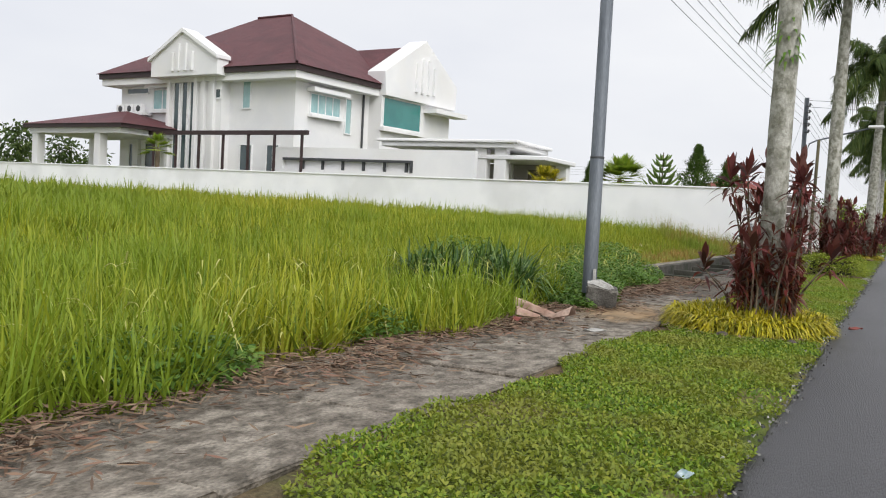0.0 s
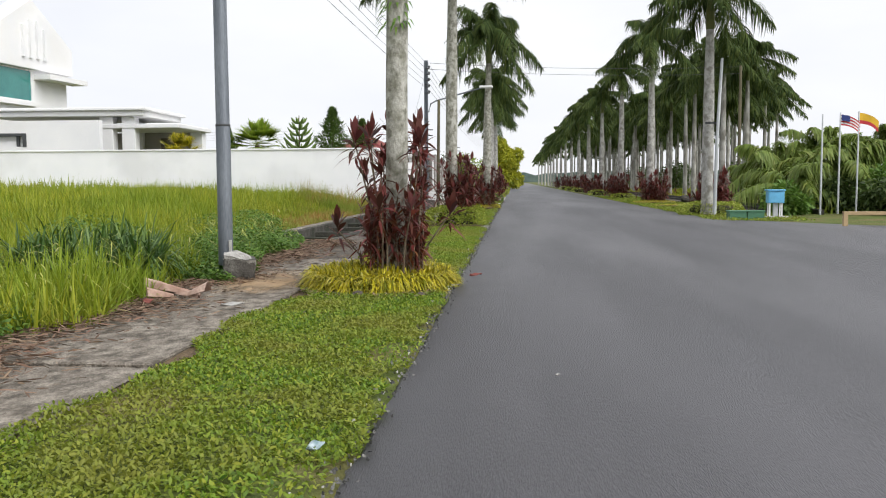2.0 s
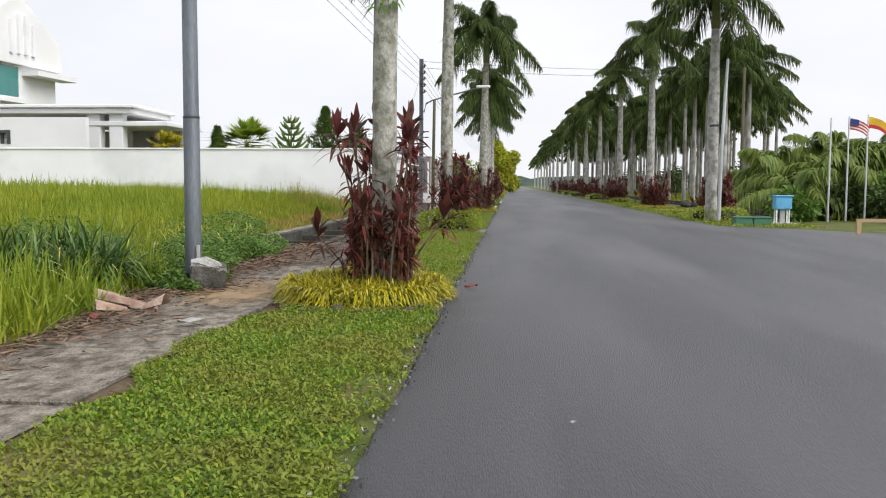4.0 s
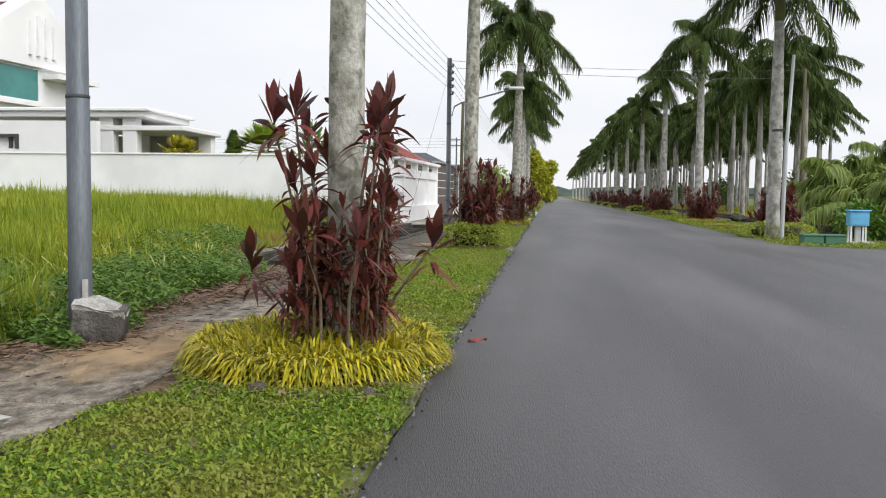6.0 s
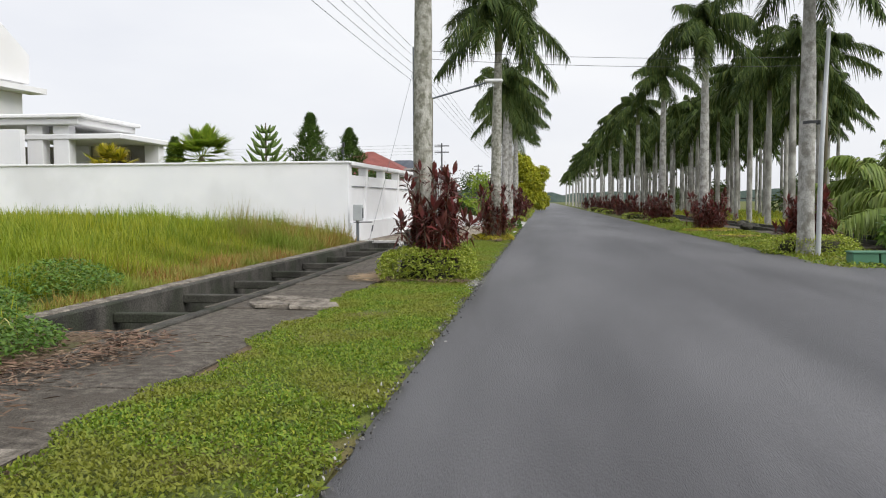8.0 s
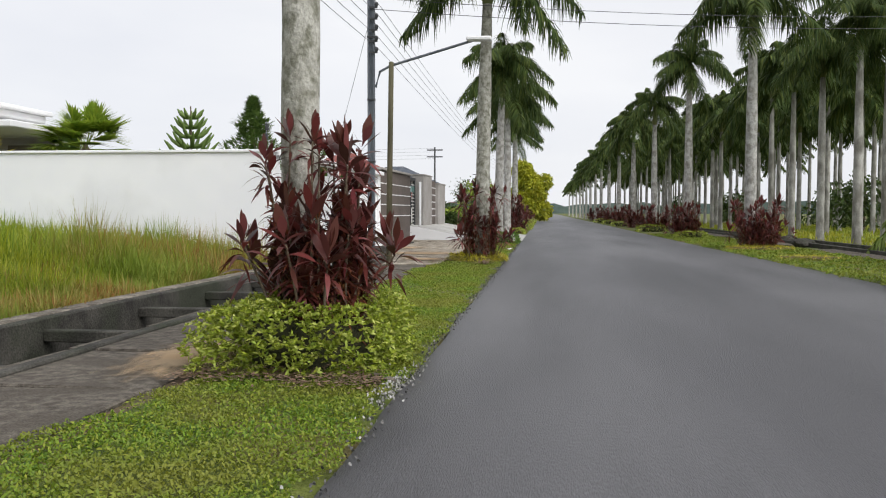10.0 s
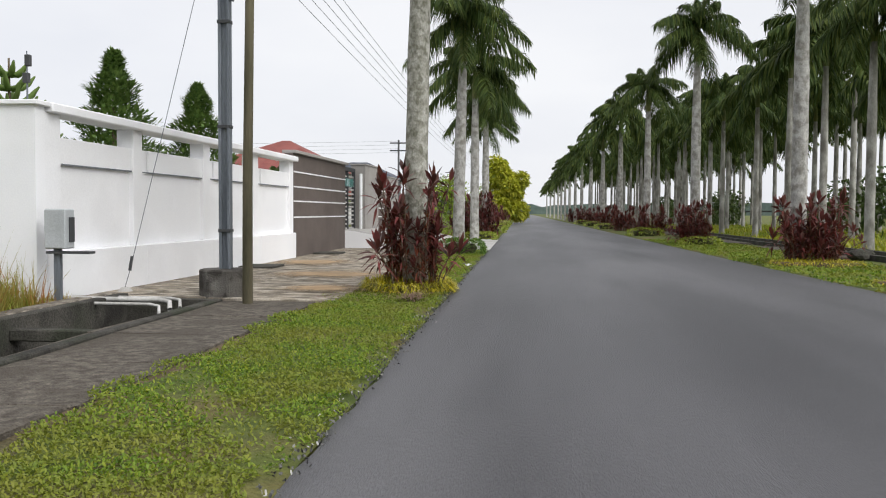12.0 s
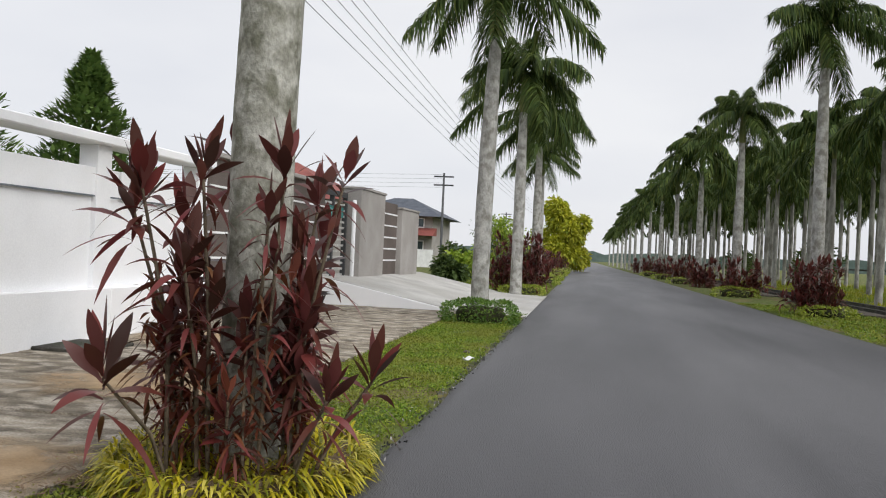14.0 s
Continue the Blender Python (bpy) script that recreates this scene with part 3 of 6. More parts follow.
part("fitting", boxes((-0.05, 0.03, -0.03, 0.03, 0.24, 0.36)), M_STEEL_DARK, mast, bevel=0.008)
part("fitting", boxes((-0.02, 0.05, -0.03, 0.03, 0.44, 0.58)), M_STEEL_DARK, mast, bevel=0.008)


# ---- utility pole with lamp, post, meter box, pipes, wires ----
def utility_pole():
    u = thing("utility_pole", -2.98, 34.6, 0, "galvanised steel utility pole on a concrete block, with lamp arm", "utility pole")
    part("concrete_block", poly_prism([(0.36 * math.cos(a), 0.36 * math.sin(a)) for a in (math.pi / 8 + k * math.pi / 4 for k in range(8))], "z", -0.05, 0.4), M_FOOTING, u, "stained octagonal concrete footing", bevel=0.02)
    for dx in (-0.058, 0.058):
        part("channel", boxes((dx - 0.02, dx + 0.02, -0.06, 0.06, 0.4, 6.1)), M_STEEL, u, bevel=0.006)
    part("web", boxes((-0.038, 0.038, -0.02, 0.02, 0.4, 6.1)), M_STEEL, u)
    for z in (0.9, 2.3, 3.7, 5.1):
        part("clamp", boxes((-0.085, 0.085, -0.07, 0.07, z, z + 0.04)), M_STEEL_DARK, u)
    for k in range(5):
        part("insulator_bracket", boxes((-0.02, 0.16, -0.11, -0.08, 4.75 + 0.25 * k, 4.79 + 0.25 * k)), M_STEEL_DARK, u)
        ins = put("insulator", lathe([(0, 0.03), (0.04, 0.045), (0.09, 0.03), (0.1, 0.0)], 8), M_STEEL_DARK, u)
        ins.location = (0.14, -0.1, 4.79 + 0.25 * k)
    arm = put("lamp_arm", tube([(0.1, 0, 4.0), (0.2, 0, 4.35), (0.45, -0.05, 4.47), (1.6, -0.25, 4.75), (2.35, -0.4, 4.93)], 0.03, 8), M_STEEL, u, smooth=True)
    head = boxes((2.2, 2.75, -0.55, -0.35, 4.9, 5.0))
    part("lamp_head", head, M_WHITE, u, "flat pale street lamp head", bevel=0.03)
    return u


utility_pole()
post = tagged(put("wooden_post", lathe([(0, 0.068), (1.5, 0.063), (4.45, 0.055), (4.47, 0.0)], 12, (0.05, 0.02), 0.04), M_WOOD_POST, smooth=True), "slim mossy wooden post beside the path", "post")
post.location = (-2.44, 33.85, -0.02)

meter = thing("meter_box", -4.55, 33.15, 0, "grey meter box on a short post by the wall", "meter box")
part("post", boxes((-0.05, 0.03, -0.03, 0.03, -0.05, 0.72)), M_STEEL, meter)
part("cabinet", boxes((-0.13, 0.14, -0.1, 0.12, 0.72, 1.2)), M_GREYBOX, meter, bevel=0.015)
part("door", boxes((0.141, 0.152, -0.02, 0.1, 0.8, 1.1)), M_STEEL_DARK, meter, "dark inspection window")
part("shelf", boxes((-0.12, 0.42, -0.08, 0.08, 0.66, 0.69)), M_STEEL_DARK, meter)

for k, (y, z, rr) in enumerate(((33.2, 0.06, 0.02), (33.52, 0.08, 0.03), (33.84, 0.07, 0.022))):
    p = tagged(put("water_pipe", tube([(-4.75, y, z), (-3.42, y - 0.05, z), (-3.3, y - 0.06, z - 0.02), (-3.24, y - 0.2, z - 0.1)], rr, 8), M_PIPE, smooth=True), "white plastic pipe laid across the drain", "pipe", "pipes over the drain")
anchor = tagged(put("stay_anchor", lathe([(0, 0.11), (0.06, 0.1), (0.1, 0.05), (0.11, 0)], 12), M_CONC_PALE, smooth=True), "small concrete anchor of the stay wire", "anchor")
anchor.location = (-4.55, 34.9, 0.0)
stay = thing("stay_wire", -4.55, 34.9, 0.1, "thin steel stay wire with turnbuckle", "wire")
put("cable", tube([(0, 0, 0), (0.1, -0.02, 0.3), (1.53, -0.3, 5.4)], 0.005, 5), M_STEEL, stay)
put("turnbuckle", tube([(0.08, -0.016, 0.24), (0.09, -0.018, 0.3), (0.12, -0.024, 0.44)], 0.022, 6), M_STEEL_DARK, stay)


def wire(a, b, sag, radius=0.007):
    n = 14
    pts = [(a[0] + (b[0] - a[0]) * k / n, a[1] + (b[1] - a[1]) * k / n, a[2] + (b[2] - a[2]) * k / n - sag * 4 * (k / n) * (1 - k / n)) for k in range(n + 1)]
    return tagged(put("power_line", tube(pts, radius, 4), M_STEEL_DARK), "thin overhead power line", "wire", "overhead power lines")


for k in range(5):
    z = 4.86 + 0.25 * k
    wire((-3.6 - 0.05 * k, -12, z + 0.8), (-2.81, 34.74, z), 0.35)
    wire((-2.81, 34.74, z), (-3.4 - 0.05 * k, 150, z + 1.5), 0.9)
wire((-2.9, 34.6, 6.0), (10.6, 38.6, 6.15), 0.15)
wire((-2.9, 34.6, 5.75), (10.6, 38.6, 5.85), 0.15)
for k in range(4):
    wire((-8.8, 92, 6.8 - 0.3 * k), (-60, 96, 7.0 - 0.3 * k), 0.2)
for x, y, h in ((-8.8, 92, 6.9), (-9.5, 150, 7.2)):
    p = thing("wooden_power_pole", x, y, 0, "dark far power pole with crossarms", "utility pole", "far power poles")
    put("shaft", lathe([(0, 0.1), (h, 0.07), (h + 0.01, 0)], 10), M_STEEL_DARK, p)
    for z in (h - 0.3, h - 0.9):
        part("crossarm", boxes((-0.7, 0.7, -0.06, 0.06, z, z + 0.1)), M_STEEL_DARK, p)
p = thing("wooden_power_pole", 10.6, 38.6, 0, "slim grey pole standing among the palm trunks", "utility pole")
put("shaft", lathe([(0, 0.085), (6.2, 0.06), (6.21, 0)], 10), M_WOOD_POST, p)


def lamp_post():
    p = thing("steel_pole", -2.77, 8.8, 0, "tall grey steel pole on a tilted concrete footing", "pole")
    put("shaft", lathe([(0.2, 0.09), (0.45, 0.086), (1.84, 0.084), (1.85, 0.08), (8.5, 0.07), (8.51, 0)], 16), M_STEEL, p, smooth=True)
    ring = put("collar", lathe([(1.835, 0.083), (1.84, 0.087), (1.86, 0.087), (1.865, 0.08)], 16), M_STEEL_DARK, p, smooth=True)
    bm = boxes((-0.17, 0.2, -0.17, 0.17, -0.1, 0.3))
    bmesh.ops.bevel(bm, geom=bm.edges[:], offset=0.014, segments=1, affect="EDGES")
    b = part("concrete_footing", bm, M_FOOTING, p, "chipped stained concrete footing block")
    b.rotation_euler = (0.05, 0.1, 0.35)
    b.location = (0.12, 0.0, 0.0)
    cap = boxes((-0.165, 0.195, -0.165, 0.165, 0.27, 0.31))
    bmesh.ops.subdivide_edges(cap, edges=cap.edges[:], cuts=4, use_grid_fill=True)
    for v in cap.verts:
        edge = max(abs(v.co.x - 0.015) / 0.17, abs(v.co.y) / 0.155)
        v.co += Vector((rng.normal(0, 0.008), rng.normal(0, 0.008), rng.normal(0, 0.009) + (0.05 - 0.2 * v.co.x - 0.05 * edge ** 3 if v.co.z > 0.29 else 0)))
    c = part("mortar_cap", cap, M_MORTAR, p, "pale lumpy mortar on the footing")
    c.rotation_euler = (0.05, 0.1, 0.35)
    c.location = (0.12, 0.0, 0.0)
    part("cable_guard", boxes((0.07, 0.095, -0.1, -0.06, 0.3, 0.5)), M_PIPE, p)


lamp_post()


# ---- the white two-storey house ----
def hip_roof(x0, x1, y0, y1, z0, ridge_a, ridge_b):
    bm = bmesh.new()
    c = [bm.verts.new(p) for p in ((x0, y0, z0), (x1, y0, z0), (x1, y1, z0), (x0, y1, z0))]
    a = bm.verts.new(ridge_a)
    b = bm.verts.new(ridge_b) if ridge_b != ridge_a else a
    bm.faces.new((c[3], c[2], c[1], c[0]))
    if a is b:
        for k in range(4):
            bm.faces.new((c[k], c[(k + 1) % 4], a))
    else:
        bm.faces.new((c[0], c[1], b, a))
        bm.faces.new((c[1], c[2], b))
        bm.faces.new((c[2], c[3], a, b))
        bm.faces.new((c[3], c[0], a))
    return bm


def window(parent, x0, x1, y0, y1, z0, z1, face, glass, panes=1, hood=False, frame_mat=None):
    """A window in a face looking to -y ("y") or to +x ("x")."""
    fm = frame_mat or M_WHITE
    w = new("window")
    w.parent = parent
    if face == "y":
        part("pane", boxes((x0, x1, y0 - 0.02, y0 + 0.02, z0, z1)), glass, w)
        part("frame", boxes((x0 - 0.08, x0, y0 - 0.07, y0 + 0.03, z0 - 0.08, z1 + 0.08), (x1, x1 + 0.08, y0 - 0.07, y0 + 0.03, z0 - 0.08, z1 + 0.08), (x0, x1, y0 - 0.07, y0 + 0.03, z1, z1 + 0.08), (x0, x1, y0 - 0.07, y0 + 0.03, z0 - 0.08, z0)), fm, w)
        for k in range(1, panes):
            x = x0 + (x1 - x0) * k / panes
            part("mullion", boxes((x - 0.03, x + 0.03, y0 - 0.05, y0, z0, z1)), fm, w)
        if hood:
            part("hood", boxes((x0 - 0.35, x1 + 0.35, y0 - 0.55, y0, z1 + 0.12, z1 + 0.3)), M_HOUSE, w)
            part("sill", boxes((x0 - 0.2, x1 + 0.2, y0 - 0.3, y0, z0 - 0.28, z0 - 0.1)), M_HOUSE, w)
    else:
        part("pane", boxes((x0 - 0.02, x0 + 0.02, y0, y1, z0, z1)), glass, w)
        part("frame", boxes((x0 - 0.03, x0 + 0.07, y0 - 0.08, y0, z0 - 0.08, z1 + 0.08), (x0 - 0.03, x0 + 0.07, y1, y1 + 0.08, z0 - 0.08, z1 + 0.08), (x0 - 0.03, x0 + 0.07, y0, y1, z1, z1 + 0.08), (x0 - 0.03, x0 + 0.07, y0, y1, z0 - 0.08, z0)), fm, w)
        for k in range(1, panes):
            y = y0 + (y1 - y0) * k / panes
            part("mullion", boxes((x0, x0 + 0.05, y - 0.03, y + 0.03, z0, z1)), fm, w)
        if hood:
            part("hood", boxes((x0, x0 + 0.6, y0 - 0.35, y1 + 0.35, z1 + 0.1, z1 + 0.35)), M_HOUSE, w)
            part("sill", boxes((x0, x0 + 0.35, y0 - 0.2, y1 + 0.2, z0 - 0.28, z0 - 0.1)), M_HOUSE, w)
    return w


def white_house():
    h = thing("house", -36, 45, 0, "large white two-storey house with a maroon hip roof", "house")
    h.matrix_basis = Matrix.Translation((-39.69, 47.95, 0.746)) @ Matrix.Rotation(-0.0804, 4, "Z") @ Matrix.Scale(1.044, 4) @ Matrix.Translation((36, -45, -0.48))
    part("wall", boxes((-44.1, -28.5, 39, 54, -0.4, 7.8)), M_HOUSE, h)
    part("soffit", boxes((-45, -27.7, 38.1, 54, 7.8, 8.22)), M_HOUSE, h, "white eaves band")
    part("gutter", boxes((-45.15, -27.55, 37.95, 54.1, 8.22, 8.55)), M_FASCIA, h, "dark brown gutter board")
    part("roof", hip_roof(-45.3, -27.4, 37.8, 54.3, 8.55, (-40.2, 47.5, 13.9), (-36.9, 47.5, 13.9)), M_ROOF, h)
    put("ridge", tube([(-40.2, 47.5, 13.95), (-36.9, 47.5, 13.95), (-27.4, 37.8, 8.6)], 0.09, 6), M_ROOF, h)
    # front gable with its bay
    part("gable", poly_prism([(-39.25, 8.05), (-33.3, 8.05), (-33.3, 9.1), (-36.3, 10.75), (-39.25, 9.1)], "y", 37.4, 38.3), M_HOUSE, h, bevel=0.03)
    part("gable_roof", poly_prism([(-39.2, 8.5), (-33.35, 8.5), (-33.35, 9.0), (-36.3, 10.6), (-39.2, 9.0)], "y", 38.3, 44), M_ROOF, h)
    for s in (-1, 1):
        for k, zt in ((0, 10.0), (1, 9.5)):
            part("flute", boxes((-36.3 + s * (0.32 + 0.55 * k) - 0.1, -36.3 + s * (0.32 + 0.55 * k) + 0.1, 37.22, 37.4, 8.35, zt)), M_HOUSE, h, bevel=0.02)
    part("gable_rim", poly_prism([(-39.35, 9.0), (-36.3, 10.72), (-33.2, 9.0), (-33.2, 9.22), (-36.3, 10.95), (-39.35, 9.22)], "y", 37.2, 38.35), M_HOUSE, h)
    part("bay", boxes((-38.7, -33.8, 38.3, 39, 0.2, 8.05)), M_HOUSE, h)
    for x in (-37.95, -37.2, -36.45):
        window(h, x, x + 0.42, 38.29, 0, 1.5, 8.0, "y", M_GLASS_DARK)
    for x in (-38.35, -35.9, -35.2, -34.4):
        part("pilaster", boxes((x - 0.14, x + 0.14, 38.05, 38.3, 0.2, 8.05)), M_HOUSE, h, bevel=0.02)
    window(h, -40.75, -39.1, 38.98, 0, 6.3, 7.5, "y", M_CURTAIN, 2, True)
    window(h, -34.35 + 0.1, -33.85, 38.28, 0, 6.8, 7.3, "y", M_GLASS_DARK)
    window(h, -32.65, -32.05, 38.98, 0, 6.25, 7.8, "y", M_CURTAIN)
    window(h, -43.4, -41.3, 38.98, 0, 7.35, 7.65, "y", M_GLASS_DARK)
    for x in (-43, -41.4, -39.2, -34.8, -32.7, -30.5):
        window(h, x, x + 0.9, 38.98, 0, 1.6, 4.0, "y", M_GLASS_DARK)
    part("ledge", boxes((-44, -40.9, 38.2, 39, 5.85, 6.0)), M_HOUSE, h)
    for x in (-43.7, -42.8, -41.9):
        ac = part("air_conditioner", boxes((x, x + 0.72, 38.3, 38.65, 6.0, 6.55)), M_WHITE, h, bevel=0.02)
        put("fan_grille", lathe([(0, 0.2), (0.02, 0.2), (0.02, 0)], 14), M_STEEL_DARK, ac).matrix_basis = pose(x + 0.42, 38.3, 6.27, 90, 0, 0)
    # side face
    window(h, -28.48, 0, 40.3, 43.0, 6.1, 7.2, "x", M_CURTAIN, 4, True)
    window(h, -28.48, 0, 43.6, 44.1, 5.2, 7.3, "x", M_CURTAIN)
    put("downpipe", tube([(-28.4, 45.3, 7.8), (-28.4, 45.3, 0.3)], 0.07, 8), M_STEEL_DARK, h)
    # side gable with the big glass bay
    part("gable_roof", poly_prism([(45.9, 8.55), (54.6, 8.55), (50.3, 11.75)], "x", -37, -28.5), M_ROOF, h)
    part("side_gable", poly_prism([(46.0, 7.85), (54.4, 7.85), (54.5, 9.5), (50.3, 12.1), (45.8, 9.4)], "x", -28.6, -27.15), M_HOUSE, h, bevel=0.03)
    for y, zt in ((49.3, 10.4), (50.0, 10.8), (50.7, 10.8), (51.4, 10.4)):
        part("flute", boxes((-27.16, -26.98, y - 0.12, y + 0.12, 8.5, zt)), M_HOUSE, h)
    part("bay", boxes((-28.5, -27.5, 46.0, 54.2, 0.2, 7.85)), M_HOUSE, h)
    part("canopy", boxes((-27.5, -26.4, 50.8, 54.9, 7.3, 7.6)), M_HOUSE, h)
    window(h, -27.49, 0, 46.2, 50.4, 5.95, 7.75, "x", M_GLASS_TEAL, 1)
    part("bay_sill", boxes((-27.5, -27.15, 45.9, 50.7, 5.6, 5.85)), M_HOUSE, h)
    # car porch
    part("porch_roof", hip_roof(-47.6, -37.5, 34.0, 40, 4.85, (-42.2, 37.3, 5.95), (-41.2, 37.3, 5.95)), M_ROOF, h)
    part("porch_fascia", boxes((-47.5, -37.6, 34.1, 39.9, 4.62, 4.85)), M_FASCIA, h)
    part("porch_beam", boxes((-47.2, -38, 34.4, 39.6, 4.3, 4.62)), M_HOUSE, h)
    for x, y in ((-46.8, 34.8), (-40.4, 34.8), (-46.8, 39), (-42.2, 39)):
        part("column", boxes((x - 0.28, x + 0.28, y - 0.28, y + 0.28, -0.4, 4.3)), M_HOUSE, h, bevel=0.02)
    # dark pergola
    part("pergola_beam", boxes((-38.1, -25.2, 36.4, 36.6, 4.38, 4.62)), M_FASCIA, h)
    for k in range(7):
        x = -37.6 + 2.0 * k
        part("pergola_post", boxes((x - 0.06, x + 0.06, 36.44, 36.56, -0.4, 4.38)), M_FASCIA, h)
    return h


white_house()


def gatehouse():
    g = thing("gatehouse", -20, 37, 0, "flat-roofed white garden pavilion behind the wall", "pavilion")
    g.matrix_basis = Matrix.Translation((-23.12, 40.66, -0.16)) @ Matrix.Rotation(0.0197, 4, "Z") @ Matrix.Scale(1.1416, 4) @ Matrix.Translation((20, -37, -0.33))
    part("front_wall", boxes((-28.2, -27.5, 35.9, 36.2, 0.2, 4.15), (-19.9, -16.7, 35.9, 36.2, 0.2, 4.15), (-27.5, -19.9, 35.9, 36.2, 3.62, 4.15), (-27.5, -19.9, 35.9, 36.2, 0.2, 3.05)), M_HOUSE, g)
    # white panel added for the bright view through the open slot
    part("slot_inner_wall", boxes((-27.5, -19.9, 36.12, 36.16, 3.05, 3.62)), M_HOUSE, g)
    part("slot_frame", boxes((-27.5, -19.9, 35.86, 36.1, 3.5, 3.62), (-20.05, -19.9, 35.86, 36.1, 3.05, 3.5)), M_STEEL_DARK, g)
    for k in range(6):
        x = -26.4 + 1.2 * k
        part("slot_post", boxes((x, x + 0.12, 36.0, 36.1, 3.05, 3.5)), M_STEEL_DARK, g)
    part("roof_slab", boxes((-22.6, -15.4, 37.4, 42, 4.42, 4.66)), M_HOUSE, g, bevel=0.03)
    part("cornice", boxes((-22.8, -15.2, 37.25, 42.1, 4.66, 4.8)), M_HOUSE, g, bevel=0.03)
    part("lower_slab", boxes((-18, -13.9, 37.6, 42, 3.9, 4.1)), M_HOUSE, g, bevel=0.03)
    for x, y in ((-17.2, 37.9), (-16.2, 37.9), (-14.4, 41.5), (-17.3, 41.5)):
        part("column", boxes((x - 0.3, x + 0.3, y - 0.25, y + 0.25, 0.2, 4.42 if x < -16 else 3.9)), M_HOUSE, g, bevel=0.02)
    part("door", boxes((-15.9, -15.0, 40.6, 40.8, 0.2, 3.6)), M_BROWN, g)
    part("back_wall", boxes((-22, -14.2, 41.4, 41.6, 0.2, 3.9)), M_TAUPE, g)


gatehouse()


def far_houses():
    b = thing("bungalow", -12, 64, 0, "single-storey house with a red tile hip roof", "house")
    b.location = (0, 0, 0)
    part("wall", boxes((-13.4, -7.9, 61.8, 67.4, 0, 3.0)), M_TAUPE, b)
    part("roof", hip_roof(-14.1, -7.2, 61.1, 68.1, 3.0, (-10.6, 64.6, 4.6), (-10.2, 64.6, 4.6)), M_ROOF_RED, b)
    part("eave_board", boxes((-14.0, -7.3, 61.2, 68.0, 2.8, 3.0)), M_TAUPE, b)
    window(b, -10.2, -8.9, 61.78, 0, 1.0, 2.2, "y", M_GLASS_DARK, 2)
    c = thing("far_house", -15, 110, 0, "two-storey house with slate and pink lower roofs", "house")
    c.location = (-0.9, 0, 0)
    part("wall", boxes((-19, -11.2, 107, 117, 0, 4.4)), M_TAUPE, c)
    part("roof", hip_roof(-20, -10.2, 106, 118, 4.4, (-15.6, 111, 6.2), (-13.8, 111, 6.2)), M_ROOF_BLUE, c)
    part("lower_roof", poly_prism([(105.0, 2.7), (107, 3.4), (107, 2.7)], "x", -18.8, -10.8), M_ROOF_RED, c)
    for x in (-17.6, -15.4, -13.2):
        window(c, x, x + 1.2, 106.98, 0, 3.5, 4.2, "y", M_GLASS_DARK, 2)
        window(c, x, x + 1.2, 106.98, 0, 0.9, 2.2, "y", M_GLASS_DARK, 2)
    part("fence_wall", boxes((-20, -10.5, 103.5, 103.7, 0, 1.5)), M_WHITE, c)


far_houses()


# ---- plants ----
def rosette(n, length, width, young):
    """A head of cordyline leaves: a spear of broad upright blades, thin ones arching out below."""
    k = n * 3 // 5 if young else n // 3
    e = np.concatenate([np.linspace(82, 34, k), np.linspace(28, -8 if young else -40, n - k)]) + rng.normal(0, 8, n)
    a = np.arange(n) * 2.4 + rng.uniform(0, 0.6, n)
    er = np.radians(e)
    way = np.stack([np.cos(a) * np.cos(er), np.sin(a) * np.cos(er), np.sin(er)], 1)
    base = np.stack([0 * a, 0 * a, np.linspace(0.07, -0.16 if young else -0.34, n)], 1)
    ln = length * rng.uniform(0.75, 1.12, n) * np.interp(e, [-40, 0, 45, 85], [0.75, 0.95, 1.1, 0.9])
    dr = np.interp(e, [-30, 15, 35, 60, 85], [0.35, 0.7, 0.5, 0.16, 0.02]) * rng.uniform(0.7, 1.35, n)
    wd = width * np.interp(e, [0, 25, 45, 80], [0.55, 0.75, 1.2, 1.25]) * rng.uniform(0.8, 1.15, n)
    return leaves(base, way, ln, wd, dr, ((0, 0.16), (0.15, 0.3), (0.35, 0.85), (0.55, 1), (0.75, 0.72), (0.9, 0.34), (1, 0.03)), 0.3)


ROSETTES = []
for k in range(6):
    me = mesh_np("leaf_head", *rosette(15 + 2 * (k % 3), 0.27 + 0.04 * (k % 2), 0.062, True))
    me.materials.append(M_CORD)
    ROSETTES.append(me)
OLD_ROSETTES = []
for k in range(4):
    me = mesh_np("leaf_head", *rosette(16, 0.18 + 0.04 * (k % 2), 0.042, False))
    me.materials.append(M_CORD_OLD)
    OLD_ROSETTES.append(me)


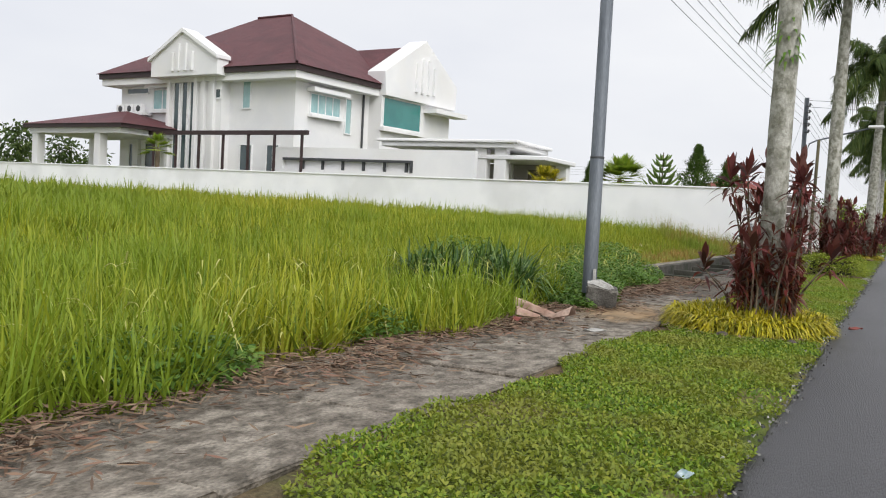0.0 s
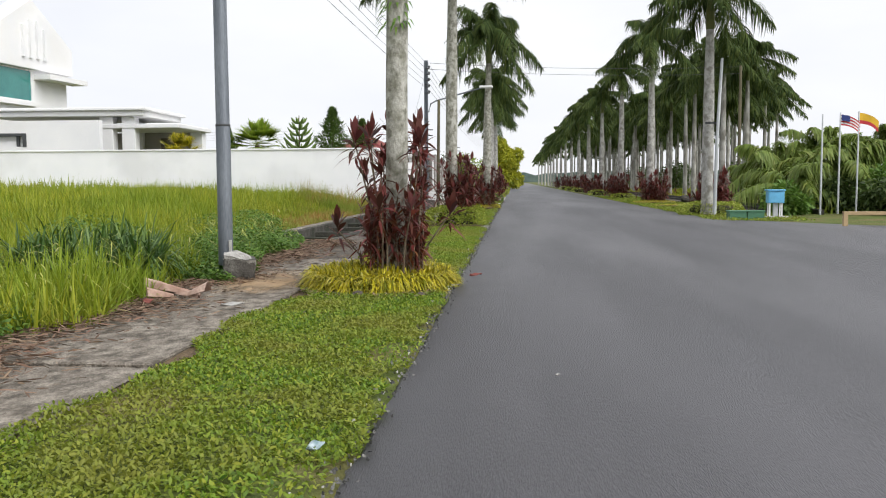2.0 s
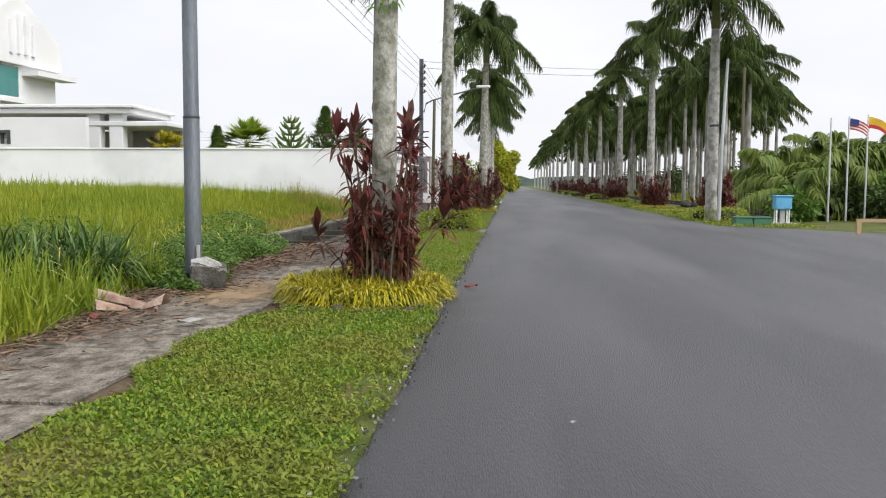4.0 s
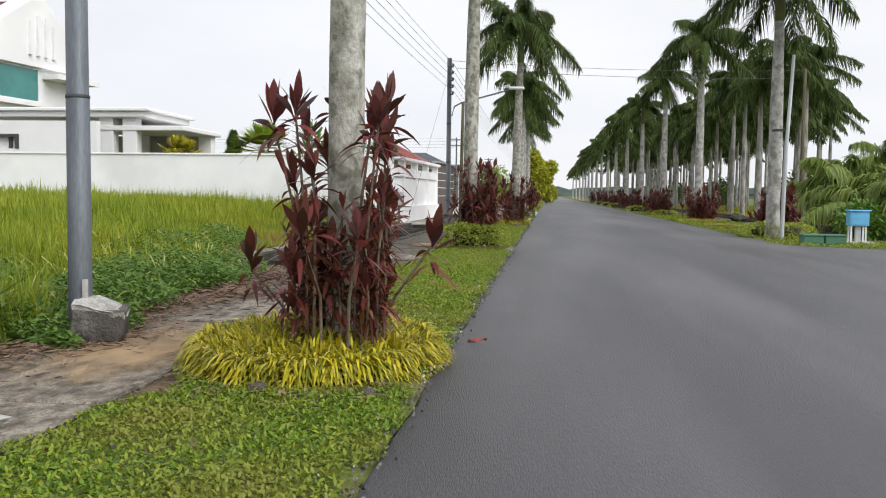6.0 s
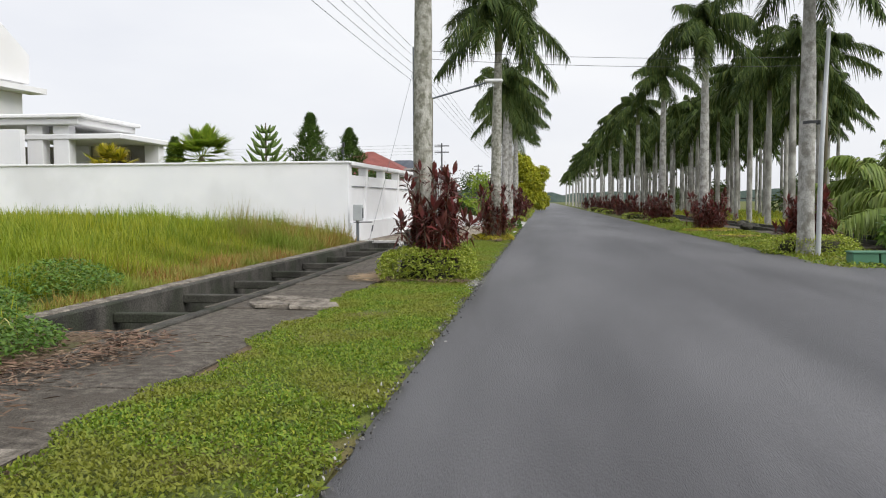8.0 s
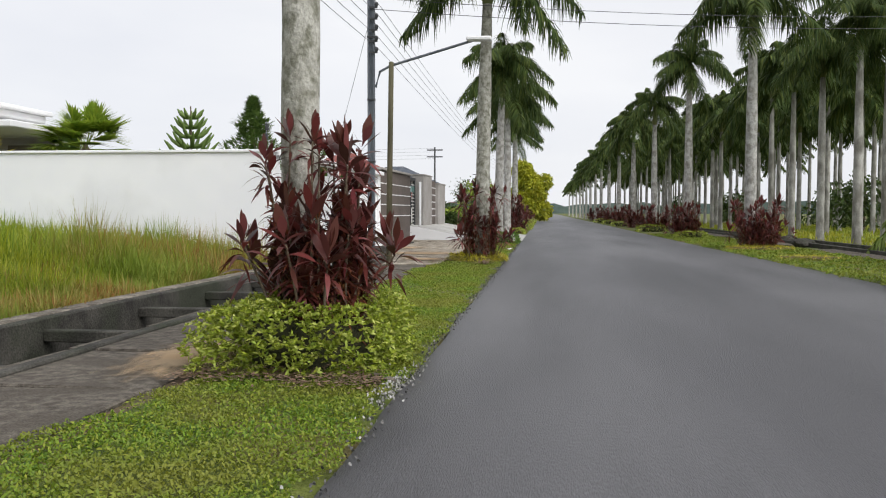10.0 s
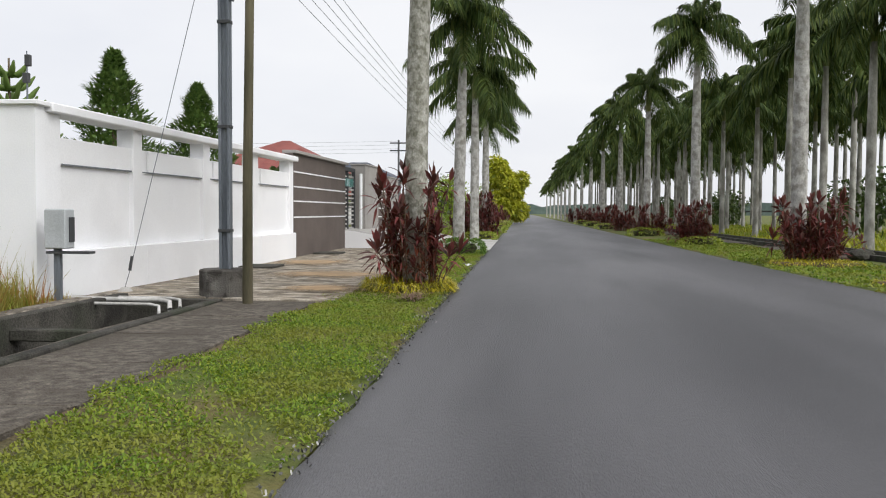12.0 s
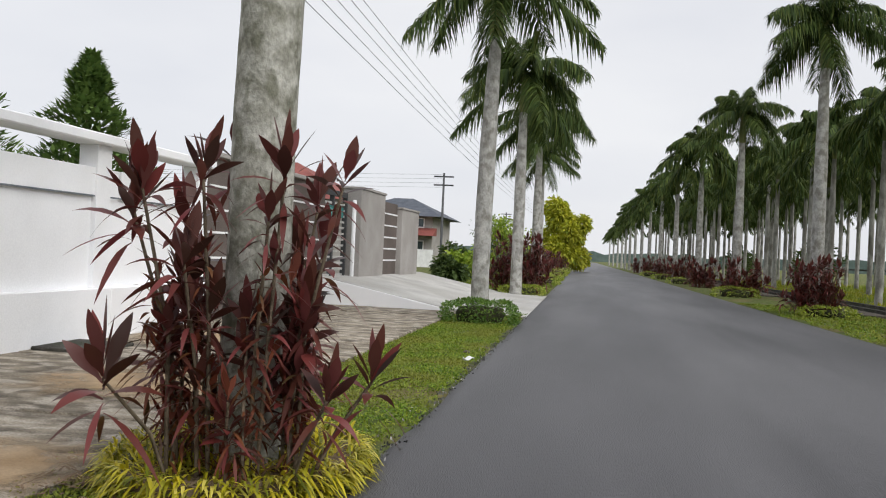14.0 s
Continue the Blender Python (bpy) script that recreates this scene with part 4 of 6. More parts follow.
def cordyline(x, y, z, stems, spread, low, high, seed, label, size=1.0, old=0.3, core=0.36, trunk=0.0):
    """Canes crowded round a palm: a leafy brown core, taller canes with airy heads, a few leaning out low."""
    r = random.Random(seed)
    c = thing("cordyline_shrub", x, y, z, label, "shrub", "red cordyline shrubs")
    for k in range(stems):
        a = k * 2.39996 + r.uniform(-0.5, 0.5)
        q = k / max(1, stems - 1)
        if q < 0.42:
            hgt, d = low + (0.6 * high - low) * r.random(), core * r.uniform(0.6, 1.2)
        elif q < 0.62:
            hgt, d = high * r.uniform(0.5, 0.78), spread * r.uniform(0.45, 0.95)
        elif q < 0.86:
            hgt, d = high * r.uniform(0.76, 1.0), spread * r.uniform(0.35, 1.0)
        else:
            hgt, d = high * r.uniform(0.28, 0.55), spread * r.uniform(0.95, 1.25)
        b = max(trunk + 0.03, core * r.uniform(0.5, 1.0))
        bx, by = b * math.cos(a), b * math.sin(a)
        d = max(d, trunk + 0.06)
        tx, ty = d * math.cos(a), d * math.sin(a)
        bow = 0.25 if q < 0.88 else 0.45
        mid = (bx + (tx - bx) * bow + r.uniform(-0.03, 0.03), by + (ty - by) * bow + r.uniform(-0.03, 0.03), hgt * 0.52)
        st = put("stem", tube([(bx, by, -0.05), mid, (tx, ty, hgt)], [0.013, 0.011, 0.008], 5), M_STEM, c)
        heads = [(1.0, ROSETTES if q > old * 0.5 else OLD_ROSETTES, 1.0)]
        if q < 0.86:
            heads += [(f, OLD_ROSETTES if f < 0.42 or r.random() < 0.4 else ROSETTES, 0.74) for f in (r.uniform(0.16, 0.32), r.uniform(0.34, 0.5), r.uniform(0.52, 0.68), r.uniform(0.7, 0.86)) if f * hgt < 0.66 * high]
        for f, kind, grow in heads:
            px, py, pz = (tx, ty, hgt) if f == 1.0 else (bx + (mid[0] - bx) * f / 0.52, by + (mid[1] - by) * f / 0.52, hgt * f) if f < 0.52 else (mid[0] + (tx - mid[0]) * (f - 0.52) / 0.48, mid[1] + (ty - mid[1]) * (f - 0.52) / 0.48, hgt * f)
            ob = new("leaf_head", r.choice(kind))
            ob.parent = st
            ob.matrix_basis = pose(px, py, pz, r.uniform(-14, 14), r.uniform(-14, 14), r.uniform(0, 360)) @ Matrix.Scale(size * grow * r.uniform(0.75, 1.1), 4)
    return c


def in_disc(n, a, b):
    t, d = rng.uniform(0, 2 * math.pi, n), np.sqrt(rng.uniform(0, 1, n))
    return a * d * np.cos(t), b * d * np.sin(t), d, t


def strap_bed(x, y, a, b, high, n, label):
    """A flat-topped cushion of strap leaves; those on the rim arch out and down."""
    bed = thing("border_plant_bed", x, y, 0, label, "plant bed", "golden borders round the palms")
    px, py, d, t = in_disc(n, a * 0.86, b * 0.86)
    out = np.stack([np.cos(t) * d**2, np.sin(t) * d**2, np.zeros(n)], 1)
    way = out * rng.uniform(0.4, 1.2, n)[:, None] + 1.3 * ways(n, 20, 85)
    z = high * 0.5 * (1 - d**5) * rng.uniform(0.8, 1.1, n)
    ln = high * rng.uniform(0.3, 0.68, n)
    k = n // 2
    tr = rng.uniform(0, 2 * math.pi, k)
    zr = high * rng.uniform(0.02, 0.5, k)
    rr = 0.86 - 0.1 * (zr / high)
    rim = np.stack([a * rr * np.cos(tr), b * rr * np.sin(tr), zr], 1)
    rway = np.stack([np.cos(tr), np.sin(tr), rng.uniform(0.2, 1.7, k)], 1) + rng.normal(0, 0.75, (k, 3))
    v, f = leaves(np.concatenate([np.stack([px, py, z - 0.02], 1), rim]), np.concatenate([way, rway]), np.concatenate([ln, high * rng.uniform(0.25, 0.55, k)]), 0.016 * rng.uniform(0.6, 1.4, n + k), np.concatenate([rng.uniform(0.25, 0.8, n), rng.uniform(0.5, 1.0, k)]), ((0, 0.7), (0.35, 1), (0.7, 0.8), (1, 0.05)))
    put("leaves", mesh_np("leaves", v, f), M_STRAP, bed)
    m = lathe([(-0.04, a * 0.9), (0.02, a * 0.86), (high * 0.35, a * 0.76), (high * 0.42, 0.02)], 28, wob=0.03)
    ob = put("mound", m, M_SOIL, bed, smooth=True)
    ob.scale = (1, b / a, 1)
    return bed


def leaf_shell(n, a, b, h, leaf, power=4.0, thick=0.17, sprig=1):
    """Small leaves over a rounded box standing on the ground, single or in sprigs of several."""
    p = rng.normal(size=(n, 3))
    p[:, 2] = np.abs(p[:, 2])
    p /= (np.abs(p) ** power).sum(1, keepdims=True) ** (1 / power)
    depth = 1 - thick * rng.random(n) ** 2
    out = p / np.linalg.norm(p, axis=1, keepdims=True)
    bumps = 1 + 0.05 * np.sin(7 * p[:, 0] + 3 * p[:, 2]) + 0.05 * np.sin(9 * p[:, 1] + 2) + 0.035 * np.sin(23 * p[:, 0] + 17 * p[:, 1]) * np.sin(19 * p[:, 2] + 11 * p[:, 1])
    if sprig > 1:
        keep = rng.random(n) < np.clip(0.25 + 1.6 * p[:, 2], 0, 1)
        pick = np.repeat(np.nonzero(keep)[0][:n // sprig], sprig)
        base = (p * np.array([a, b, h]) * (depth * bumps)[:, None])[pick] + rng.normal(0, leaf * 0.12, (len(pick), 3))
        way = 0.55 * out[pick] + rng.normal(size=(len(pick), 3)) * np.array([1, 1, 0.45]) + np.array([0, 0, 0.35])
        return leaves(base, way, leaf * rng.uniform(0.75, 1.25, len(pick)), leaf * 0.5, rng.uniform(0, 0.4, len(pick)), ((0, 0.3), (0.45, 1), (1, 0.12)), 0.8)
    base = p * np.array([a, b, h]) * (depth * bumps)[:, None]
    way = out + 0.9 * rng.normal(size=(n, 3)) * np.array([1, 1, 0.6]) + np.array([0, 0, 0.25])
    return leaves(base, way, leaf * rng.uniform(0.7, 1.3, n), leaf * 0.55, rng.uniform(0, 0.5, n), ((0, 0.3), (0.4, 1), (1, 0.1)), 0.8)


def hedge(x, y, a, b, h, n, label, leaf=0.052, name="clipped_hedge", material=None, sprig=1):
    g = thing(name, x, y, 0, label, "hedge", "golden borders round the palms")
    put("foliage", mesh_np("foliage", *leaf_shell(n, a, b, h, leaf, sprig=sprig)), material or M_DURANTA, g)
    # solid dark body that stands in for shade between the leaves and twigs
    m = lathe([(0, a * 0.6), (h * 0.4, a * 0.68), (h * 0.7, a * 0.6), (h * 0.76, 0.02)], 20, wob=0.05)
    put("core", m, M_TWIG_SHADE, g, smooth=True).scale = (1, b / a, 1)
    return g


def frond_crown(seed, fronds, length, full=True, rises=(84, 58, 26, -10, -60)):
    """Feather fronds of a palm, arching out of the shaft's top; the lowest hang."""
    r = np.random.default_rng(seed)
    pieces, old = [], []
    for k in range(fronds):
        a = k * 2.39996 + r.uniform(-0.45, 0.45)
        rise = np.interp(k / fronds, [0, 0.15, 0.42, 0.7, 1], rises) + r.uniform(-11, 11)
        ln = length * r.uniform(0.85, 1.1) * (0.8 if rise > 70 else 1)
        er = math.radians(rise)
        d = np.array([math.cos(a) * math.cos(er), math.sin(a) * math.cos(er), math.sin(er)])
        bend = np.interp(rise, [-65, -20, 30, 80], [0.08, 0.42, 0.72, 0.5]) * r.uniform(0.75, 1.25)
        m = 62 if full else 34
        s = np.linspace(0.09, 1, m)
        c = d * (ln * s)[:, None]
        c[:, 2] -= bend * ln * s * s
        tan = np.tile(d, (m, 1))
        tan[:, 2] -= 2 * bend * s
        tan /= np.linalg.norm(tan, axis=1, keepdims=True)
        side = np.cross(tan, (0, 0, 1))
        side /= np.linalg.norm(side, axis=1, keepdims=True) + 1e-6
        twist = math.radians(r.uniform(-25, 25))
        up = np.cross(side, tan)
        side = side * math.cos(twist) + up * math.sin(twist)
        up = np.cross(side, tan)
        lf = 0.5 * np.interp(s, [0.09, 0.3, 0.75, 1], [0.5, 1, 0.85, 0.35])
        mine = []
        for sg in (-1, 1):
            for tier in ((0.45, -0.35) if full else (0.3, -0.35)):
                way = sg * side * 0.85 + tan * 0.6 + up * (tier + r.normal(0, 0.25, m))[:, None]
                mine.append(leaves(c, way, lf * r.uniform(0.7, 1.25, m), 0.036 if full else 0.075, r.uniform(0.6, 1.5, m), ((0, 0.5), (0.45, 1), (0.8, 0.6), (1, 0.06)), 0.4))
        stalk = [np.zeros(3)] + [c[i] for i in (0, m // 3, 2 * m // 3, m - 1)]
        v, f = [], []
        for i, p in enumerate(stalk):
            w = np.interp(i, [0, 4], [0.035, 0.008])
            v += [p - side[0] * w, p + side[0] * w, p - np.array([0, 0, w])]
        for i in range(4):
            f += [(3 * i, 3 * i + 1, 3 * i + 4, 3 * i + 3), (3 * i + 1, 3 * i + 2, 3 * i + 5, 3 * i + 4), (3 * i + 2, 3 * i, 3 * i + 3, 3 * i + 5)]
        mine.append((np.array(v), np.array(f)))
        (old if rise < -52 else pieces).extend(mine)
    return join(*pieces), (join(*old) if old else None)


def palm(name, x, y, height, radius, seed, crown, label, group, bark, lean=(0, 0), royal=True):
    p = thing(name, x, y, 0, label, "palm tree", group)
    if royal:
        rings = [(-0.05, radius * 1.22), (0.25, radius * 1.1), (0.8, radius * 1.02), (height * 0.35, radius * 1.0), (height * 0.6, radius * 0.98), (height * 0.85, radius * 0.8), (height, radius * 0.68)]
    else:
        rings = [(-0.05, radius * 1.3), (0.4, radius), (height * 0.5, radius * 0.9), (height, radius * 0.75)]
    zz = np.linspace(-0.05, height, 40)
    prof = [(float(z), float(np.interp(z, [q[0] for q in rings], [q[1] for q in rings])) * (1 + 0.008 * (i % 2))) for i, z in enumerate(zz)]
    put("trunk", lathe(prof, 14, lean, 0.02), bark, p, smooth=True)
    sh = put("crownshaft", lathe([(0, radius * 0.72), (0.15, radius * 0.82), (0.6, radius * 0.74), (1.1, radius * 0.5), (1.45, radius * 0.22)], 12), M_SHAFT, p, smooth=True)
    sh.location = (lean[0], lean[1], height)
    live, old = crown
    c = new("crown", live)
    c.parent = p
    c.matrix_basis = pose(lean[0], lean[1], height + 1.3, 5 * math.sin(seed * 1.7), 5 * math.sin(seed * 2.9), seed * 77) @ Matrix.Scale(1 + 0.1 * math.sin(seed * 4.3), 4)
    if old:
        c = new("old_fronds", old)
        c.parent = p
        c.matrix_basis = pose(lean[0], lean[1], height + 1.22, 0, 0, seed * 77)
    return p


def crown_meshes(seed, fronds, length, full=True, rises=(84, 58, 26, -10, -60)):
    a, b = frond_crown(seed, fronds, length, full, rises)
    live = mesh_np("crown", *a)
    live.materials.append(M_PALM)
    old = None
    if b:
        old = mesh_np("old_fronds", *b)
        old.materials.append(M_PALM_OLD)
    return live, old


CROWNS = [crown_meshes(s, n, 2.5, True, (84, 64, 38, 8, -48)) for s, n in ((11, 19), (12, 22), (13, 20))]
CROWNS_FAR = [crown_meshes(s, n, 2.6, False, (84, 64, 38, 8, -46)) for s, n in ((21, 20), (22, 24), (23, 19))]

LEFT = "palms lining the near verge"
palm("palm_tree", -0.67, 8.5, 6.6, 0.122, 1, CROWNS[0], "palm with a lichen-spotted grey trunk in a golden border", LEFT, M_BARK, (0.1, 0))
palm("palm_tree", -1.03, 21.98, 6.8, 0.155, 2, CROWNS[1], "palm with a rough brownish trunk behind a clipped hedge", LEFT, M_BARK, (0.05, 0.1))
palm("palm_tree", -0.54, 35.9, 6.1, 0.165, 3, CROWNS[2], "palm with a pale grey trunk in a golden border", LEFT, M_BARK, (0.1, 0))
palm("palm_tree", -0.8, 48.3, 5.5, 0.165, 4, CROWNS[0], "palm with a smooth pale grey trunk beside the driveway", LEFT, M_BARK_GREY, (0.1, 0))
for k, (x, y, h) in enumerate(((-0.95, 59.5, 5.9), (-0.9, 69, 6.0), (-1.3, 80, 5.8))):
    palm("palm_tree", x, y, h, 0.18, 5 + k, CROWNS[k % 3], "tall grey-trunked palm on the verge", LEFT, M_BARK_GREY)

strap_bed(-0.88, 8.58, 0.96, 1.14, 0.36, 8500, "round golden-green strap-leaf border round a palm")
cordyline(-0.7, 8.42, 0.08, 33, 0.64, 0.4, 1.7, 3, "tall red cordyline clump with bare canes round a palm", 0.95, 0.35, 0.34, 0.15)
hedge(-0.92, 21.85, 0.74, 0.92, 0.52, 16000, "clipped golden-green hedge with small leaves", 0.044, sprig=6)
cordyline(-0.81, 21.75, 0.26, 56, 0.49, 0.35, 1.5, 5, "dense dark red cordyline clump over a hedge", 0.95, 0.3, 0.34, 0.17)
strap_bed(-0.68, 36.15, 0.78, 1.0, 0.34, 2900, "low sparse golden strap-leaf border round a palm")
cordyline(-0.58, 35.87, 0.05, 32, 0.62, 0.4, 1.72, 8, "tall purple-red cordyline clump with bare canes", 1.04, 0.3, 0.4, 0.19)
hedge(-0.72, 47.7, 0.68, 0.55, 0.42, 2600, "low sparse grey-green bush at a palm's foot", 0.06, "low_bush", M_WEED)
cordyline(-1.0, 61.3, 0, 60, 0.95, 0.4, 1.85, 9, "broad dense dark red cordyline shrub", 1.25, 0.02, 0.8)
hedge(-0.8, 60.0, 0.7, 0.6, 0.35, 1500, "low golden hedge beside the road", 0.07)
for k, y in enumerate((76, 84, 97, 108)):
    cordyline(-1.2, y, 0, 22, 0.9, 0.4, 1.6, 20 + k, "dark red cordyline shrub far along the verge", 1.3, 0.1)
    hedge(-0.9, y - 2.2, 0.9, 0.9, 0.45, 900, "golden hedge far along the verge", 0.1)

# fern growing on the first trunk
fern = tagged(put("trunk_fern", mesh_np("fern", *leaves(np.stack([0.14 * np.cos(np.linspace(2.6, 5.6, 40)), 0.14 * np.sin(np.linspace(2.6, 5.6, 40)), rng.uniform(-0.25, 0.2, 40)], 1), np.stack([np.cos(np.linspace(2.6, 5.6, 40)), np.sin(np.linspace(2.6, 5.6, 40)), rng.uniform(-0.3, 0.4, 40)], 1), 0.13, 0.03, 0.9)), M_WEED), "small green fern growing on a palm trunk", "fern")
fern.location = (-0.65, 8.57, 3.15)


# ---- across the road ----
RIGHT = "royal palms lining the far side of the road"
for k, (y, h) in enumerate(((28.4, 6.1), (44.9, 7.1), (57.6, 7.0), (70.6, 6.6), (83.5, 6.7), (96.5, 6.3), (109, 6.6), (122, 6.4), (134, 6.7), (147, 6.3), (160, 6.6), (173, 6.4), (186, 6.1), (205, 6.3), (230, 6.2), (260, 6.2))):
    palm("royal_palm", 7.05 if k == 0 else 7.7, y, h, 0.185, 30 + k, CROWNS[k % 3] if k < 4 else CROWNS_FAR[k % 3], "tall royal palm with a smooth grey trunk", RIGHT, M_BARK_GREY)
GROVE = "palm grove behind the far verge"
r = random.Random(4)
for row, x in enumerate((12.8, 16.2, 19.8, 23.5)):
    for k in range(25):
        y = 41 + 2.2 * row + 5.6 * k + r.uniform(-0.8, 0.8)
        if y < 55 or y > 175 or x + 2 > 0.7 + 0.327 * y:
            continue
        palm("grove_palm", x + r.uniform(-0.5, 0.5), y, 6.9 + r.uniform(-0.8, 0.8), 0.14, 50 + 25 * row + k, CROWNS_FAR[(row + k) % 3], "slender palm with a whitish trunk in a grove", GROVE, M_BARK_PALE)
for k, (x, y, h) in enumerate(((11.95, 47.5, 6.9), (12.0, 51.8, 6.6), (13.9, 50.2, 6.8))):
    palm("grove_palm", x, y, h, 0.15, 200 + k, CROWNS[k], "slender palm with a whitish trunk in a grove", GROVE, M_BARK_PALE)
for k, (x, y, w, h) in enumerate(((7.6, 30.2, 0.6, 1.2), (7.75, 44.1, 0.8, 1.3), (7.45, 56.6, 0.65, 1.3), (7.7, 69.7, 0.9, 1.3), (7.8, 82, 0.8, 1.2), (7.8, 92, 0.9, 1.4), (7.8, 104, 0.9, 1.4), (7.8, 118, 1.0, 1.4), (7.8, 135, 1.0, 1.4))):
    cordyline(x, y, 0, 54 if k < 3 else 34, w * 1.1, 0.3, h * 1.12, 60 + k, "dense rounded dark red cordyline shrub", 1.1 if k < 3 else 1.4, 0.05, w * 0.8)
for x, y, a, h, n in ((7.25, 28.9, 1.0, 0.42, 3000), (7.6, 56.0, 0.7, 0.3, 900), (7.4, 69.0, 0.9, 0.4, 800), (7.4, 88, 1.0, 0.4, 600), (7.4, 100, 1.0, 0.4, 600), (7.4, 114, 1.0, 0.4, 500)):
    hedge(x, y, a, a * 0.8, h, n, "low clipped green-gold hedge across the road", 0.06 if y < 40 else 0.09)
strap_bed(7.65, 43.4, 1.2, 0.7, 0.26, 1300, "low golden border under a red shrub")
strap_bed(7.6, 38.0, 0.9, 0.5, 0.2, 500, "low golden border on the far verge")
for y0, y1 in ((31, 44), (47.5, 55), (58.5, 69), (73, 130)):
    tagged(part("side_path", boxes((9.25, 10.1, y0, y1, -0.1, 0.02)), M_CONC, bevel=0.01), "narrow concrete path along the far verge", "footpath", kind="structure")
tagged(part("side_drain", boxes((10.25, 10.45, 30, 160, -0.3, 0.1), (11.2, 11.4, 30, 160, -0.3, 0.12)), M_CONC_DARK), "low dark drain kerbs beside the palm grove", "drain", kind="structure")
for k in range(5):
    bm = bmesh.new()
    bmesh.ops.create_icosphere(bm, subdivisions=2, radius=0.28)
    for vv in bm.verts:
        vv.co *= 1 + 0.3 * noise.noise(vv.co * 4 + Vector((k, 0, 0)))
        vv.co.z *= 0.6
    ob = tagged(part("boulder", bm, M_CONC_DARK), "dark rough boulder by the drain", "stone", "boulders by the drain")
    ob.location = (9.9 + 0.25 * k, 47 + 0.5 * k + (3 if k > 2 else 0), 0.1)

pole2 = tagged(put("service_pole", lathe([(-0.02, 0.06), (2.4, 0.055), (5.1, 0.045), (5.11, 0)], 12, (0.15, 0)), M_GREYBOX, smooth=True), "slim grey steel service pole beside a palm", "pole")
pole2.location = (7.2, 27.95, 0)
tagged(put("clamp_band", lathe([(0, 0.21), (0.07, 0.21)], 14), M_STEEL_DARK), "dark band tying the pole to the palm", "band").location = (7.1, 28.2, 3.0)


def signal_box():
    b = thing("blue_cabinet", 8.62, 26.2, 0, "small sky-blue cabinet on white legs", "cabinet")
    part("body", boxes((-0.24, 0.24, -0.15, 0.15, 0.46, 0.83)), M_BLUE, b, bevel=0.012)
    part("roof", boxes((-0.27, 0.27, -0.19, 0.19, 0.83, 0.87)), M_BLUE, b, bevel=0.01)
    part("door", boxes((-0.2, 0.2, -0.16, -0.151, 0.5, 0.8)), M_BLUE, b)
    for x in (-0.18, 0.18):
        for y in (-0.1, 0.1):
            part("leg", boxes((x - 0.018, x + 0.018, y - 0.018, y + 0.018, 0, 0.46)), M_WHITE, b)
    part("inner_panel", boxes((-0.05, 0.08, -0.05, 0.05, 0.05, 0.46)), M_GREYBOX, b)
    part("plinth", boxes((-0.35, 0.35, -0.25, 0.25, -0.03, 0.05)), M_CONC_PALE, b)
    for x in (7.3, 7.82):
        c = thing("green_bin", x, 25.4, 0, "low dark green box beside the verge", "box", "green boxes")
        part("body", boxes((-0.27, 0.22, -0.2, 0.2, 0, 0.22)), M_GREEN, c, bevel=0.01)
        part("lid", boxes((-0.29, 0.24, -0.22, 0.22, 0.22, 0.26)), M_GREEN, c, bevel=0.01)


signal_box()


def flag(x, y, top, kind):
    p = thing("flagpole", x, y, 0, "thin pale flagpole in the roadside hedge", "flagpole", "flagpoles")
    put("shaft", lathe([(0, 0.035), (top, 0.025), (top + 0.02, 0)], 8), M_GREYBOX, p)
    if not kind:
        return
    cols = 10
    bands = 7 if kind == "striped" else 3
    red, white, blue, yellow, black = M_RED, M_WHITE, M_NAVY, M_YELLOW, M_STEEL_DARK
    for b in range(bands):
        v, f = [], []
        for i in range(cols):
            s = i / (cols - 1)
            for e in (b / bands, (b + 1) / bands):
                v.append((0.03 + 0.62 * s, 0.05 * math.sin(6 * s + e), top - 0.05 - 0.36 * e - 0.3 * s * s))
        f = [(2 * i, 2 * i + 1, 2 * i + 3, 2 * i + 2) for i in range(cols - 1)]
        m = (red if b % 2 == 0 else white) if kind == "striped" else (yellow, yellow, red)[b]
        put("stripe", mesh_np("stripe", v, f), m, p)
    if kind == "striped":
        v = [(0.03, -0.02, top - 0.05), (0.03, -0.02, top - 0.25), (0.3, -0.03, top - 0.3), (0.3, -0.03, top - 0.1)]
        put("canton", mesh_np("canton", v, [(0, 1, 2, 3)]), blue, p)


M_RED, M_NAVY, M_YELLOW = plain("red_cloth", (0.5, 0.04, 0.05), 0.8), plain("navy_cloth", (0.03, 0.05, 0.2), 0.8), plain("yellow_cloth", (0.7, 0.42, 0.03), 0.8)
flag(10.75, 28.5, 3.3, "")
flag(11.6, 29.3, 3.4, "striped")
flag(12.2, 29.3, 3.45, "yellow")
rail = thing("low_rail", 9, 21, 0, "low tan timber rail at the junction corner", "rail")
rail.location = (0, 0, 0)
part("beam", boxes((8.75, 12.5, 20.9, 21.0, 0.3, 0.38)), M_TAN, rail)
for x in (8.8, 10.0, 11.2, 12.4):
    part("post", boxes((x - 0.05, x + 0.05, 20.9, 21.0, -0.05, 0.3)), M_TAN, rail)


